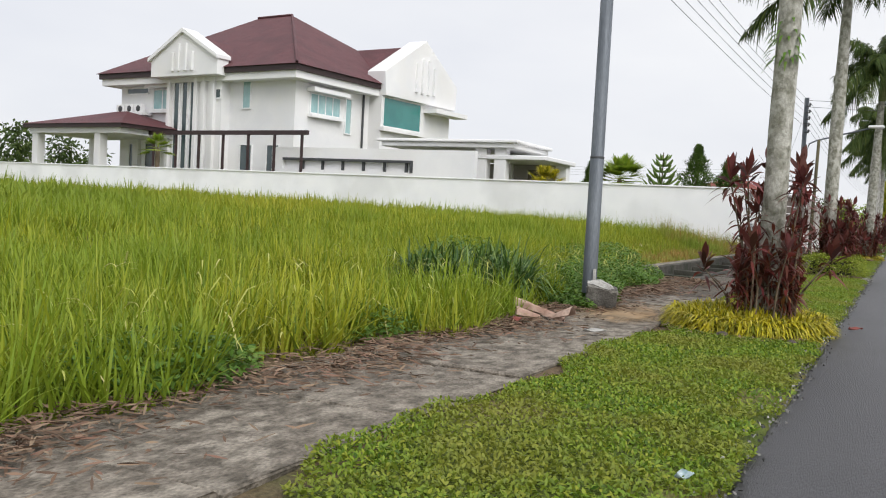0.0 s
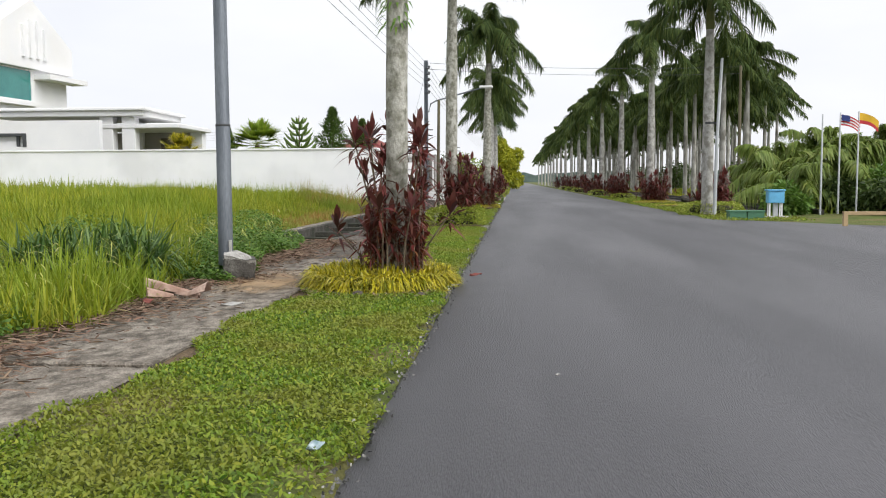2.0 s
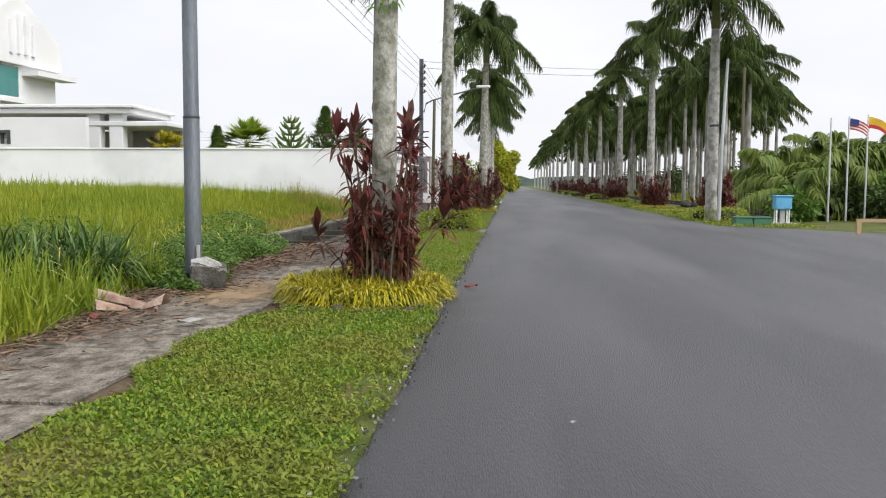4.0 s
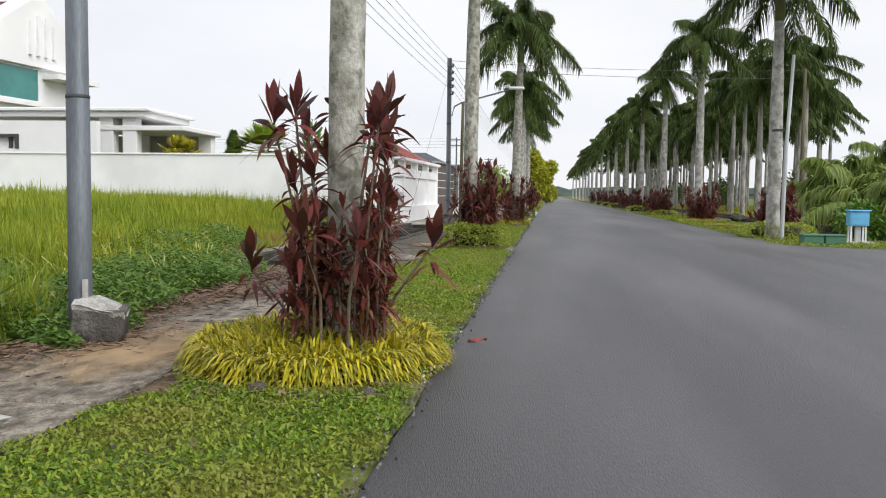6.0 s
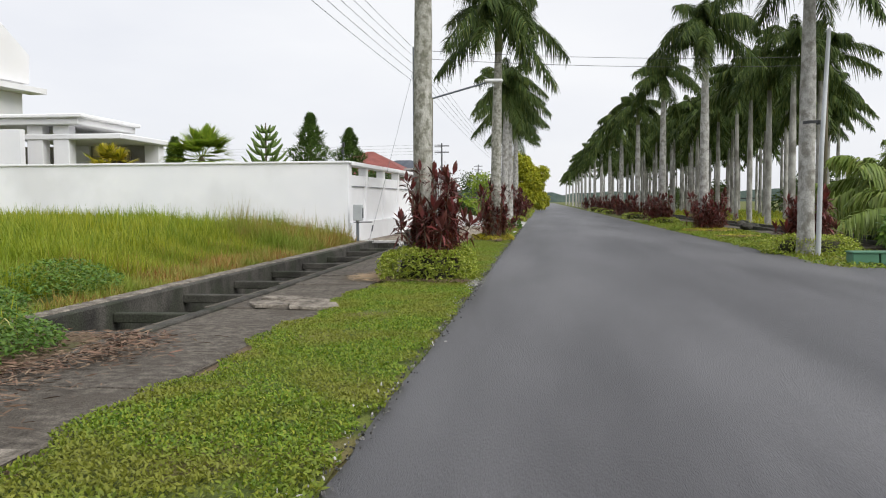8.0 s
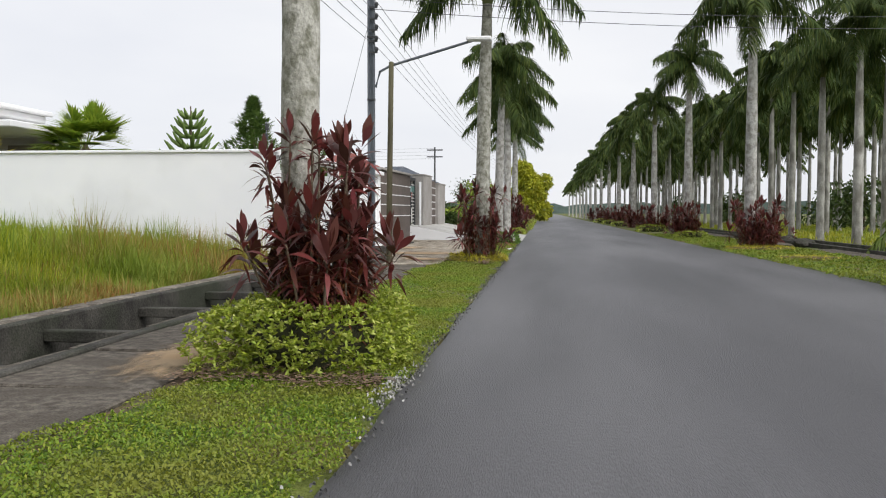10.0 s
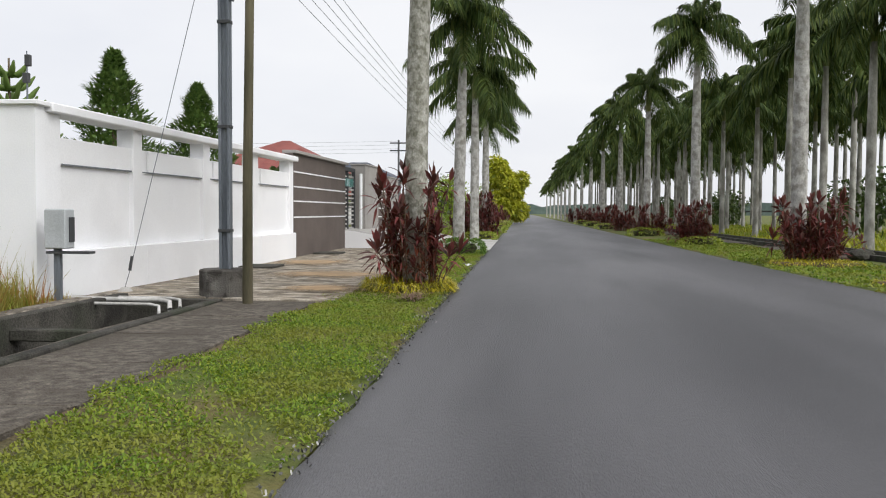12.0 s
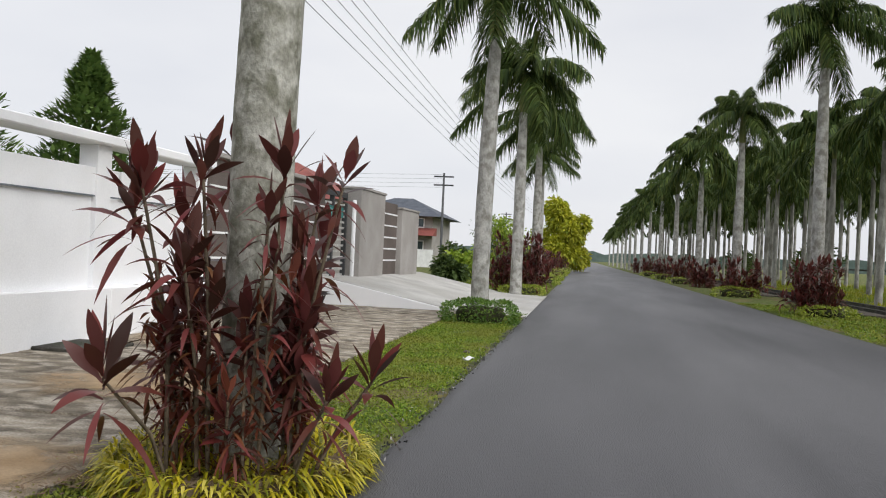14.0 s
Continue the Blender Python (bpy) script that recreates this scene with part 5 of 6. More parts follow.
def broad_tree(name, x, y, h, rad, n, material, label, seed, leaf=0.25, trunk=0.1, base=0.25, group=""):
    """A trunk with limbs and a crown of leaf clumps with gaps."""
    r = np.random.default_rng(seed)
    t = thing(name, x, y, 0, label, "tree", group)
    put("trunk", lathe([(-0.05, trunk * 1.4), (h * 0.2, trunk), (h * 0.75, trunk * 0.4), (h * 0.8, 0.01)], 9, (0.1, 0.05), 0.05), M_STEM, t, smooth=True)
    centres, sizes = [], []
    for k in range(16):
        a, d, z = r.uniform(0, 6.283), rad * math.sqrt(r.uniform(0, 1)) * 0.72, h * r.uniform(base + 0.08, 0.86)
        d *= math.sin(math.pi * min(1, max(0.15, (z / h - base) / (1 - base) * 0.9 + 0.12))) ** 0.7
        centres.append((d * math.cos(a), d * math.sin(a), z))
        sizes.append(rad * r.uniform(0.28, 0.45))
        if k < 6:
            put("limb", tube([(0, 0, h * 0.25), (d * 0.5 * math.cos(a), d * 0.5 * math.sin(a), z * 0.75), (d * math.cos(a), d * math.sin(a), z)], [trunk * 0.5, trunk * 0.3, 0.01], 5), M_STEM, t)
    c, s = np.array(centres), np.array(sizes)
    pick = r.integers(0, len(c), n)
    o = r.normal(size=(n, 3))
    o /= np.linalg.norm(o, axis=1, keepdims=True)
    p = c[pick] + o * (s[pick] * r.uniform(0.55, 1.08, n))[:, None]
    way = o + r.normal(0, 0.7, (n, 3))
    put("crown", mesh_np("crown", *leaves(p, way, leaf * r.uniform(0.7, 1.3, n), leaf * 0.5, 0.3, ((0, 0.3), (0.5, 1), (1, 0.1)), 0.8)), material, t)
    return t


def conifer(x, y, h, rad, seed):
    r = np.random.default_rng(seed)
    t = thing("conifer", x, y, 0, "dark green cone-shaped conifer behind the wall", "tree", "conifers behind the wall")
    put("trunk", lathe([(0, 0.12), (h * 0.9, 0.03), (h, 0.0)], 8), M_STEM, t)
    n = 9500
    z = h * (0.1 + 0.9 * r.random(n) ** 1.3)
    lim = rad * (1 - z / h) * (0.9 + 0.2 * np.sin(z * 8)) + 0.04
    a = r.uniform(0, 6.283, n)
    d = lim * np.sqrt(r.uniform(0.25, 1.1, n)) * (1 + 0.28 * np.sin(5 * a + 3 * z) * np.sin(2 * a - 5 * z))
    p = np.stack([d * np.cos(a), d * np.sin(a), z], 1)
    way = np.stack([np.cos(a), np.sin(a), r.uniform(0.1, 1.2, n)], 1) + r.normal(0, 0.3, (n, 3))
    put("needles", mesh_np("needles", *leaves(p, way, 0.17 * r.uniform(0.6, 1.3, n), 0.08, 0.1)), M_CONIFER, t)


conifer(-8.7, 43.2, 4.95, 2.5, 1)
conifer(-7.6, 45.7, 4.5, 2.2, 2)
conifer(-12.9, 39.2, 3.7, 1.3, 6)


def araucaria(x, y, h):
    t = thing("monkey_puzzle_tree", x, y, 0, "young tree with upswept dark rope-like branches", "tree")
    put("trunk", lathe([(0, 0.08), (h, 0.02)], 8), M_STEM, t)
    r = random.Random(3)
    for tier in range(8):
        z = h * (0.45 + 0.55 * tier / 8)
        ln = 1.15 * (1 - 0.75 * tier / 8)
        for k in range(7):
            a = k * 0.9 + tier * 0.4
            pts = [(ln * s * math.cos(a), ln * s * math.sin(a), z + 0.1 * s * ln - 0.1 * math.sin(s * 3) + 0.45 * ln * s * s) for s in (0, 0.25, 0.5, 0.75, 1)]
            put("branch", tube(pts, [0.03, 0.06, 0.065, 0.06, 0.02], 6), M_CONIFER, t)


araucaria(-9.85, 40.8, 4.4)


def fan_palm(x, y, h, rad, n, label, material):
    t = thing("fan_palm", x, y, 0, label, "palm", "fan palms behind the wall")
    put("trunk", lathe([(0, 0.16), (h - rad, 0.12), (h - rad + 0.2, 0.0)], 10), M_STEM, t)
    pieces = []
    r = np.random.default_rng(int(-x * 10))
    for k in range(n):
        a, e = k * 2.4, math.radians(r.uniform(-15, 80))
        d = np.array([math.cos(a) * math.cos(e), math.sin(a) * math.cos(e), math.sin(e)])
        tip = d * rad * 0.55 + np.array([0, 0, h - rad])
        side = np.cross(d, (0, 0, 1))
        side /= np.linalg.norm(side) + 1e-6
        up = np.cross(side, d)
        ang = np.linspace(-1.5, 1.5, 22)
        way = d * np.cos(ang)[:, None] + side * np.sin(ang)[:, None] + up * 0.12
        pieces.append(leaves(np.tile(tip, (22, 1)), way, rad * 0.62 * r.uniform(0.85, 1.1, 22), 0.1, 0.25))
        pieces.append(leaves(np.array([[0, 0, h - rad]]), d[None], rad * 0.56, 0.03, 0.0))
    put("fronds", mesh_np("fronds", *join(*pieces)), material, t)


fan_palm(-10.4, 35.6, 3.95, 1.25, 34, "bushy bright green fan palm above the wall", M_FAN)
fan_palm(-14.4, 37.0, 3.45, 1.2, 26, "yellow-green fan palm beside the pavilion", M_STRAP)
fan_palm(-37.5, 35.2, 4.6, 1.0, 16, "green palm by the porch of the white house", M_FAN)
broad_tree("garden_tree", -8.6, 58.5, 3.2, 1.5, 1800, M_DARKTREE, "dark leafy tree behind the gate", 3)
broad_tree("golden_tree", -0.75, 118, 7.9, 2.5, 12000, M_YELLOWTREE, "bright golden-green cone-shaped roadside tree", 5, 0.42, 0.15, 0.04)
for k, (x, y, h, rad) in enumerate(((-5.5, 80, 1.3, 1.2), (-7, 86, 1.8, 1.6), (-5, 97, 4.2, 2.4), (-8, 120, 5, 3), (-14, 92, 2.4, 1.6), (-4.6, 70, 1.0, 0.9), (-4, 140, 5, 3))):
    broad_tree("garden_tree", x, y, h, rad, 1600, M_DARKTREE if k % 2 else M_FAN, "leafy garden tree beyond the driveway", 10 + k, 0.3, 0.1, 0.12, "garden trees")
for k, (x, y, h, rad) in enumerate(((-70, 50, 6.5, 4), (-64, 62, 5.5, 3.5), (-78, 62, 7, 4.5), (-56, 75, 5.5, 3.5), (-49, 66, 4.6, 2.6))):
    broad_tree("distant_tree", x, y, h, rad, 1800, M_DARKTREE, "dark distant tree beyond the white house", 30 + k, 0.5, 0.2, 0.1, "distant trees")

# rough growth round the flagpoles and along the grove
COCO = crown_meshes(41, 16, 3.1, False, (86, 74, 56, 34, 8))
for me in COCO:
    if me:
        me.materials[0] = M_COCO
for k, (x, y, h) in enumerate(((11.2, 34.5, 1.5), (13.8, 37.5, 2.3), (10.9, 32.0, 0.8), (13.0, 33.0, 1.6), (15.4, 34.5, 2.2), (12.4, 41.5, 0.9))):
    p = thing("young_coconut_palm", x, y, 0, "young coconut palm with arching green fronds", "palm tree", "young coconut palms")
    put("trunk", lathe([(-0.05, 0.16), (h + 0.1, 0.11)], 9), M_STEM, p)
    for me in COCO:
        if me:
            c = new("fronds", me)
            c.parent = p
            c.matrix_basis = pose(0, 0, h, 0, 0, 70 * k) @ Matrix.Scale(1.0 - 0.05 * (k % 3), 4)
for k, (x, y, h, rad) in enumerate(((10.6, 31.2, 0.9, 1.0), (12.6, 31.6, 1.1, 1.2), (14.2, 31, 1.7, 1.5), (11.4, 33.5, 1.0, 1.1), (16, 32, 2.6, 2), (13.4, 29.5, 1.0, 1.1), (15, 36.5, 2.8, 1.9), (17.5, 38, 3.2, 2.2), (10.0, 29.6, 0.9, 0.8), (14.5, 28, 1.3, 1.0))):
    broad_tree("roadside_bush", x, y, h, rad, 1500, M_DARKTREE if k % 2 else M_WEED, "tangled green roadside bush", 50 + k, 0.2, 0.06, 0.02, "roadside bushes")
for k in range(9):
    broad_tree("understorey_bush", 20 + 2.5 * (k % 3), 70 + 12 * k, 3.2, 2.6, 900, M_DARKTREE, "dark bush behind the palm grove", 80 + k, 0.35, 0.08, 0.02, "understorey bushes")
fence = thing("far_fence", 27, 60, 0, "long low dark rail fence behind the grove", "fence")
fence.location = (0, 0, 0)
part("rail", boxes((27, 27.1, 40, 150, 1.35, 1.5)), M_STEEL_DARK, fence)
for k in range(12):
    part("post", boxes((27, 27.12, 42 + 9 * k, 42.12 + 9 * k, -0.05, 1.35)), M_STEEL_DARK, fence)

# distant woods on the horizon, the haze mixed into their flat colour
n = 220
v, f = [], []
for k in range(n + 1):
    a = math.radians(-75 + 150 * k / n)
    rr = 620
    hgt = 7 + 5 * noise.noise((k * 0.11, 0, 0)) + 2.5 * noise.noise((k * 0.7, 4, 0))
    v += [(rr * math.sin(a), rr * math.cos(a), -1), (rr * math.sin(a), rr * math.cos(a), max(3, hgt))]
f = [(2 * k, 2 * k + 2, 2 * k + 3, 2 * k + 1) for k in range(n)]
tagged(put("backdrop", mesh_np("woods", v, f), M_FAR_HAZE), "distant line of woods with haze painted into its colour", "woods", kind="structure")


# ---- grass and litter ----
def stuff(name, v, f, material, label, category):
    return tagged(put(name, mesh_np(name, v, f), material), label, category, kind="stuff")


def tall_grass(n, x0, x1, y0, y1, h0, h1, w, material, name, label, keep=None, profile=((0, 1), (0.45, 0.8), (1, 0.05)), lie=0.35):
    x, y = rng.uniform(x0, x1, n), rng.uniform(y0, y1, n)
    if keep is not None:
        ok = keep(x, y)
        x, y = x[ok], y[ok]
    n = len(x)
    way = np.stack([rng.normal(0, lie, n), rng.normal(0, lie, n), np.ones(n)], 1)
    tuft = 0.75 + 0.35 * np.sin(1.7 * x + 2 * np.sin(1.1 * y)) * np.sin(1.3 * y + 1.5 * np.sin(0.8 * x))
    ln = rng.uniform(h0, h1, n) * tuft
    z = np.where(x < -4.4, lot_z(x, y), 0.0) - 0.02
    v, f = leaves(np.stack([x, y, z], 1), way, ln, w * rng.uniform(0.7, 1.3, n), rng.uniform(0.05, 0.6, n), profile)
    return stuff(name, v, f, material, label, "grass")


near_edge = lambda x, y: x < -3.05 + 0.25 * np.sin(1.3 * y) + 0.15 * np.sin(3.7 * y) - 1.0 * np.clip((y - 9.0) / 1.2, 0, 1)
tall_grass(54000, -6.5, -2.8, -3, 15.3, 0.35, 0.95, 0.017, M_GRASS, "tall_grass", "tall yellow-green grass along the footpath", near_edge, ((0, 1), (0.35, 0.9), (0.7, 0.6), (1, 0.05)))
tall_grass(70000, -14, -6.5, -2, 33, 0.4, 0.9, 0.022, M_GRASS, "tall_grass", "tall yellow-green grass on the vacant lot", None)
tall_grass(28000, -6.8, -5.3, 15.3, 32.8, 0.3, 0.8, 0.015, M_GRASS, "tall_grass", "tall green grass beside the drain", None)
tall_grass(60000, -55, -14, 0, 33, 0.5, 0.95, 0.05, M_GRASS_FAR, "tall_grass", "field of tall grass before the white wall", lambda x, y: y > -x * 0.45 - 3)
tall_grass(6500, -7.0, -4.6, 27.5, 33, 0.6, 1.3, 0.014, M_GRASS_DRY, "dry_grass", "tall browning grass at the wall's corner", None)
tall_grass(22000, -6.3, -4.6, 18, 33, 0.2, 0.62, 0.015, M_GRASS_DRY, "dry_grass", "browning grass beside the drain and wall", None)
tall_grass(9000, -4.9, -4.48, 15.5, 33.5, 0.12, 0.4, 0.013, M_GRASS_DRY, "dry_grass", "low browning grass hanging over the drain's coping", None, lie=0.6)
# pale bent stalks among the grass
n = 420
x, y = rng.uniform(-4.2, -3.0, n), rng.uniform(-2, 14, n)
stuff("grass_stalk", *leaves(np.stack([x, y, rng.uniform(0.15, 0.7, n)], 1), np.stack([rng.uniform(0.1, 1, n), rng.normal(0, 0.7, n), rng.uniform(0.1, 0.9, n)], 1), rng.uniform(0.15, 0.32, n), 0.012, rng.uniform(0.4, 1.1, n), ((0, 0.8), (0.4, 1), (0.8, 0.7), (1, 0.1))), M_STALK, "pale bent grass stalks at the path's edge", "grass")
# broad weeds at the lot's edge
for k, (x, y, a, b, h, n) in enumerate(((-3.3, 2.3, 0.45, 0.8, 0.35, 1300), (-3.4, 0.9, 0.4, 0.5, 0.2, 500), (-3.6, 10.6, 0.7, 0.8, 0.42, 1500), (-4.0, 12.6, 0.9, 1.2, 0.5, 2200), (-5.2, 15.4, 0.8, 1.4, 0.55, 2200), (-5.1, 10.1, 1.0, 0.9, 0.75, 1500), (-3.4, 4.8, 0.4, 0.6, 0.3, 600), (-5.4, 18.2, 0.7, 1.2, 0.5, 1600), (-3.5, 9.0, 0.45, 0.5, 0.35, 700), (-2.95, 8.7, 0.28, 0.22, 0.25, 260), (-2.95, 9.3, 0.4, 0.3, 0.35, 500), (-3.45, 10.0, 0.5, 0.6, 0.42, 900), (-3.75, 11.6, 0.6, 0.7, 0.45, 1200), (-3.4, 12.9, 0.45, 0.8, 0.3, 900), (-3.8, 14.3, 0.6, 0.8, 0.4, 1200), (-2.75, 8.45, 0.2, 0.1, 0.18, 160))):
    w = thing("weed_patch", x, y, float(lot_z(x, y)) - 0.02, "low tangle of broad green weeds in the grass", "weeds", "weeds at the lot's edge")
    n = 2 * n
    px, py, d, t = in_disc(n, a, b)
    z = h * rng.uniform(0.15, 1, n) * (1 - 0.6 * d**2)
    put("leaves", mesh_np("weeds", *leaves(np.stack([px, py, z], 1), ways(n, -10, 60), rng.uniform(0.04, 0.085, n), 0.03, 0.4, ((0, 0.3), (0.4, 1), (1, 0.1)), 0.5)), M_WEED, w)
# dark long-bladed clump
px, py, d, t = in_disc(1900, 0.75, 0.65)
stuff("reed_clump", *leaves(np.stack([px - 4.05, py + 8.0, 0 * px + 0.1], 1), ways(1900, 50, 85), rng.uniform(0.75, 1.4, 1900), 0.03, rng.uniform(0.4, 1.0, 1900), ((0, 1), (0.35, 0.9), (0.7, 0.6), (1, 0.05))), M_REED, "dark green clump of long-bladed grass", "grass")


def turf(n, x0, x1, y0, y1, name, label, size=0.03):
    x, y = rng.uniform(x0, x1, n), rng.uniform(y0, y1, n)
    cut = (x < x1 - 0.05 + 0.06 * np.sin(3 * y) + 0.05 * np.sin(11 * y)) & (x > x0 + 0.1 + 0.12 * np.sin(1.9 * y) + 0.07 * np.sin(6.1 * y))
    bare = np.sin(2.1 * x + 1.7 * np.sin(0.9 * y)) * np.sin(1.1 * y + 2 * np.sin(x)) > 0.82
    cut &= ~bare | (rng.random(n) < 0.3)
    x, y = x[cut], y[cut]
    n = len(x)
    v, f = leaves(np.stack([x, y, rng.uniform(0.0, 0.03, n)], 1), ways(n, 10, 75), size * rng.uniform(0.7, 1.6, n), size * 0.5, 0.3, ((0, 0.4), (0.5, 1), (1, 0.15)), 0.6)
    return stuff(name, v, f, M_TURF, label, "grass")


# bare soil and litter at the hedge's foot
n = 1100
x = rng.uniform(-1.65, -0.15, n)
stuff("leaf_litter", *leaves(np.stack([x, 20.95 + 0.09 * np.sin(4 * x) + 0.05 * np.sin(11 * x) + rng.normal(0, 0.13, n), 0.03 + rng.uniform(0, 0.035, n)], 1), ways(n, -6, 14), rng.uniform(0.02, 0.06, n), 0.02, 0.02), M_LITTER, "brown leaf litter at the hedge's foot", "leaf litter")
turf(95000, -1.75, 0.0, 1.2, 13, "turf", "trodden broad-leaved turf of the verge", 0.03)
turf(120000, -1.75, 0.0, 13, 27, "turf", "short green turf of the verge", 0.025)
turf(130000, -1.75, 0.0, 27, 50.5, "turf", "short green turf of the verge", 0.027)
turf(26000, 6.3, 9.2, 24, 62, "turf", "short turf on the far verge", 0.07)
turf(12000, -6.0, 0.0, 62, 100, "turf", "short turf beyond the driveway", 0.1)
tall_grass(16000, 11.4, 26, 30, 110, 0.2, 0.5, 0.06, M_GRASS_FAR, "grove_grass", "bright grass under the palm grove", None)

# dry leaves on the footpath's edge
n = 15000
x = -3.0 + np.abs(rng.normal(0, 0.26 + 0.14 * np.sin(np.linspace(0, 60, n)) ** 2, n)) * np.where(rng.random(n) < 0.7, 1, -1.6)
y = rng.uniform(-2, 15.3, n)
x = np.clip(x + 0.15 * np.sin(2.3 * y), -3.6, -1.9)
stuff("leaf_litter", *leaves(np.stack([x, y, 0.045 + rng.uniform(0, 0.03, n)], 1), ways(n, -6, 14), rng.uniform(0.03, 0.14, n), 0.014, 0.02, ((0, 0.4), (0.5, 1), (1, 0.2)), 0.5), M_LITTER, "dry brown leaves and twigs on the footpath", "leaf litter")
n = 900
stuff("leaf_litter", *leaves(np.stack([rng.uniform(-1.7, -0.2, n), rng.choice([7.6, 21.3, 35.6, 34.6], n) + rng.normal(0, 0.25, n), 0.03 + rng.uniform(0, 0.03, n)], 1), ways(n, -6, 14), rng.uniform(0.03, 0.12, n), 0.016, 0.02), M_LITTER, "dry leaves under the planted borders", "leaf litter")
# gravel crumbs along the asphalt's edge
n = 2600
y = rng.uniform(0.8, 50, n)
stuff("edge_gravel", *leaves(np.stack([rng.normal(-0.02, 0.035, n), y, 0.0 + rng.uniform(0, 0.02, n)], 1), ways(n, 0, 90), 0.018, 0.016, 0.0, ((0, 0.7), (0.5, 1), (1, 0.6)), 1.5), M_ASPHALT_EDGE, "dark crumbs along the asphalt's edge", "gravel")
n = 800
y = np.where(rng.random(n) < 0.4, rng.normal(20.9, 0.3, n), rng.uniform(0.8, 50, n))
stuff("edge_gravel", *leaves(np.stack([rng.normal(-0.06, 0.06, n), y, 0.005 + rng.uniform(0, 0.03, n)], 1), ways(n, 0, 90), rng.uniform(0.01, 0.026, n), 0.013, 0.0, ((0, 0.7), (0.5, 1), (1, 0.6)), 1.5), M_STONE, "pale stone chips along the asphalt's edge", "gravel")
stones = ((-0.3, 7.5, 0.05), (-0.95, 7.5, 0.06), (-0.25, 42.5, 0.05), (-0.12, 21.0, 0.045), (-0.25, 21.15, 0.04), (-0.2, 20.85, 0.03), (-1.2, 6.3, 0.03))
for k, (x, y, s) in enumerate(stones):
    bm = bmesh.new()
    bmesh.ops.create_icosphere(bm, subdivisions=2, radius=s)
    for vv in bm.verts:
        vv.co *= 1 + 0.4 * noise.noise(vv.co * (1.2 / s) * 0.5 + Vector((3 * k, 0, 0)))
        vv.co.z *= 0.7
    ob = tagged(part("stone", bm, M_CONC), "pale weathered stone on the verge", "stone", "stones on the verge")
    ob.location = (x, y, s * 0.4)


def sheet(name, x, y, z, a, b, material, label, category, turn=0, curl=0.03):
    v, f = [], []
    for j in range(5):
        for i in range(7):
            u, w = i / 6 - 0.5, j / 4 - 0.5
            v.append((a * u * (1 - 0.3 * abs(w)), b * w * (1 - 0.4 * u * u), curl * (1 + math.sin(5 * u + 3 * w)) + curl * 1.5 * w * w))
    f = [(j * 7 + i, j * 7 + i + 1, (j + 1) * 7 + i + 1, (j + 1) * 7 + i) for j in range(4) for i in range(6)]
    ob = tagged(put(name, mesh_np(name, v, f), material, smooth=True), label, category)
    ob.matrix_basis = pose(x, y, z, 0, 0, turn)
    md = ob.modifiers.new("thickness", "SOLIDIFY")
    md.thickness = 0.006
    return ob


sheet("paper_scrap", -0.2, 2.36, 0.025, 0.085, 0.045, M_SCRAP, "crumpled bluish-white plastic scrap on the turf", "litter", 30, 0.015)
sheet("paper_scrap", -1.94, 6.5, 0.05, 0.22, 0.08, M_STONE, "flat white litter on the footpath", "litter", 15, 0.012)
sheet("paper_scrap", 0.92, 3.9, 0.02, 0.028, 0.016, M_STONE, "tiny white scrap on the asphalt", "litter", 0, 0.004)
sheet("paper_scrap", -0.1, 41.5, 0.05, 0.14, 0.1, M_WHITE, "tiny white scrap on the turf", "litter", 0, 0.02)
sheet("red_leaf", 0.18, 9.36, 0.02, 0.16, 0.02, M_ROOF_RED, "fallen red leaf on the asphalt", "leaf", 20, 0.015)
frond = thing("fallen_palm_sheath", -2.65, 7.05, 0.05, "dry tan palm sheath fallen at the path's edge", "dead frond")
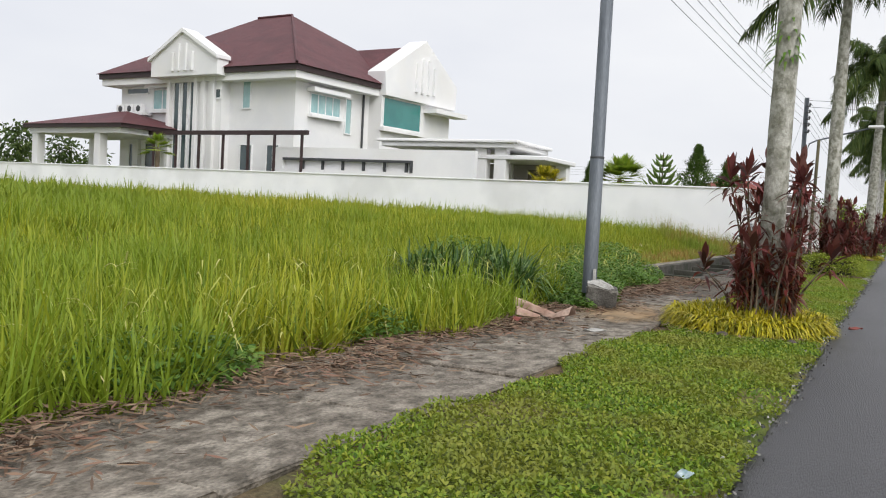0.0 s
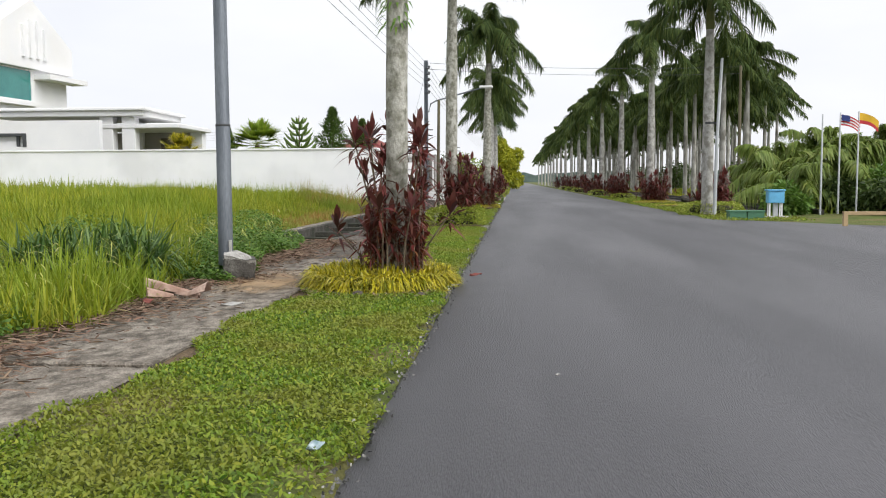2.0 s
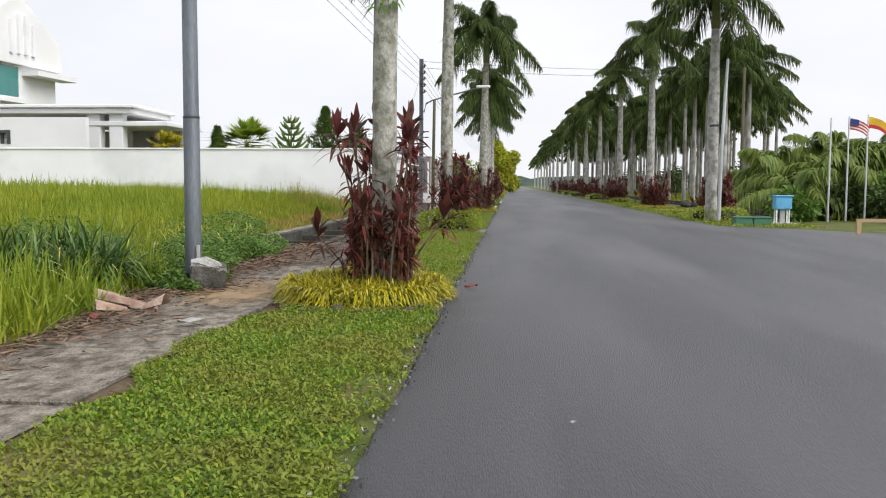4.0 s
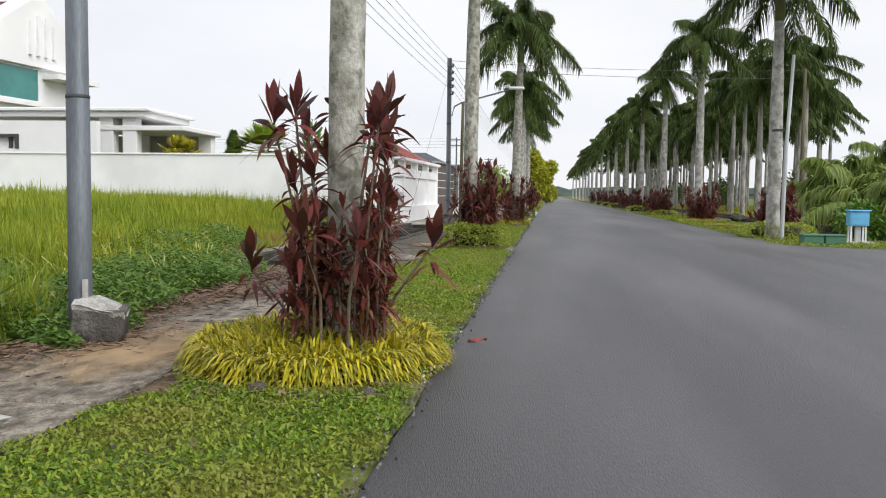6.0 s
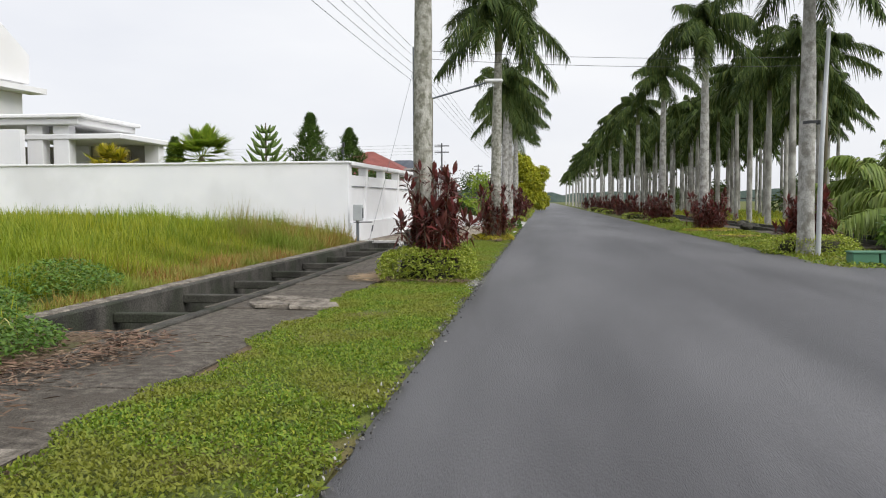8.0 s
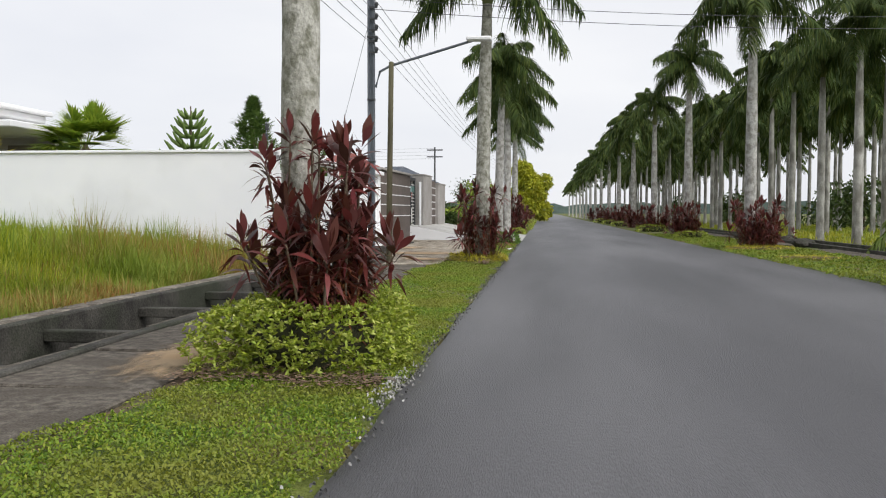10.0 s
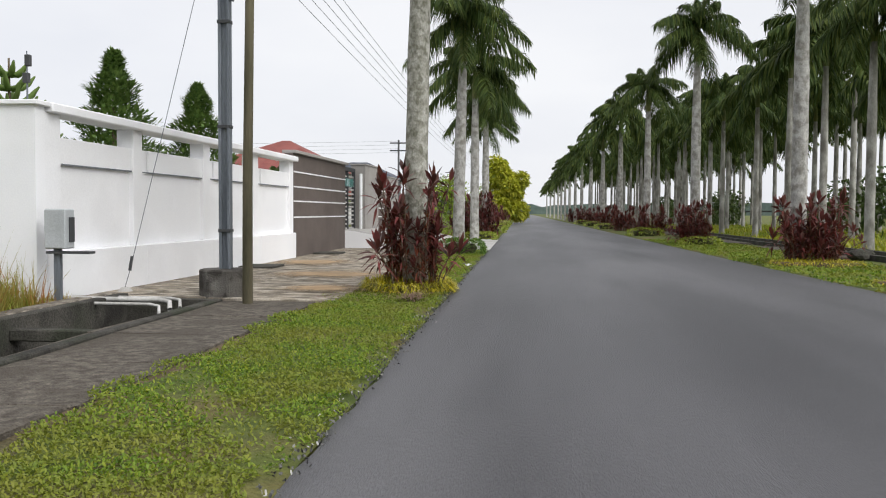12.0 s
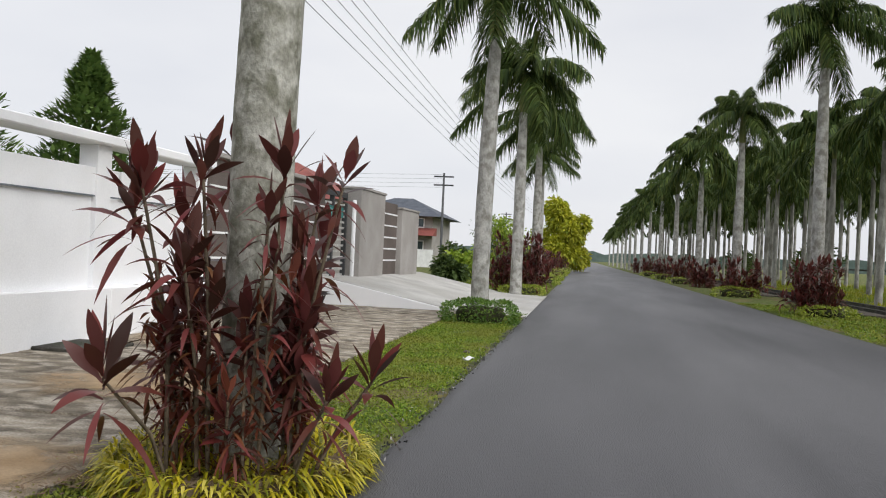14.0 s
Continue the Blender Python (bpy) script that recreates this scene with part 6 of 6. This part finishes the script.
for k, (turn, ln, wd, lift) in enumerate(((160, 0.3, 0.17, 0.08), (-24, 0.6, 0.11, 0.07), (6, 0.55, 0.07, 0.11), (50, 0.28, 0.06, 0.04))):
    v, f = [], []
    for i in range(10):
        s = i / 9
        w = wd * (0.35 + 0.65 * math.sin(math.pi * (0.15 + 0.75 * s))) * (1 - 0.5 * s)
        for j in range(5):
            u = j / 4 - 0.5
            v.append((ln * s - 0.35, w * u, lift * (1 - s) + 0.09 * (1 - 4 * u * u) * (1 - 0.6 * s)))
    f = [(i * 5 + j, i * 5 + j + 1, (i + 1) * 5 + j + 1, (i + 1) * 5 + j) for i in range(9) for j in range(4)]
    ob = put("sheath", mesh_np("sheath", v, f), M_DRYFROND, frond, smooth=True)
    ob.rotation_euler = (0, 0, radians(turn))
for k, (x, y, a, b, turn) in enumerate(((-1.78, 17.75, 0.3, 0.24, 10), (-2.0, 18.2, 0.3, 0.2, -14), (-2.35, 17.9, 0.28, 0.3, 25), (-2.4, 18.5, 0.26, 0.2, 5))):
    ob = tagged(part("broken_slab", poly_prism([(-a, -b), (0.2 * a, -1.15 * b), (a, -0.5 * b), (0.8 * a, 0.9 * b), (-0.3 * a, b), (-1.1 * a, 0.3 * b)], "z", -0.03, 0.012), M_CONC_WORN, bevel=0.008), "broken pale concrete slab at the path's edge", "slab", "broken slabs")
    ob.matrix_basis = pose(x, y, 0.034, 1.2 - 0.8 * k, 2.0, turn)
sheet("litter_scrap", -2.75, 6.5, 0.06, 0.1, 0.07, M_ROOF_RED, "small faded red wrapper at the path's edge", "litter", 40, 0.02)
n = 170
stuff("dry_frond", *leaves(np.stack([rng.normal(-0.42, 0.08, n), rng.uniform(34.1, 34.9, n), rng.uniform(0.03, 0.08, n)], 1), np.stack([rng.normal(0, 0.3, n), rng.uniform(0.5, 1, n), rng.normal(0.05, 0.1, n)], 1), 0.3, 0.012, 0.1), M_LITTER, "dry grey frond lying on the turf", "dead frond")
for x, y in ((-4.25, 40.4), (-4.15, 46.2)):
    tagged(part("manhole_cover", boxes((x - 0.35, x + 0.35, y - 0.45, y + 0.45, 0.03, 0.085)), M_CONC_DARK, bevel=0.012), "dark square manhole slab in the forecourt", "manhole", "manhole slabs")
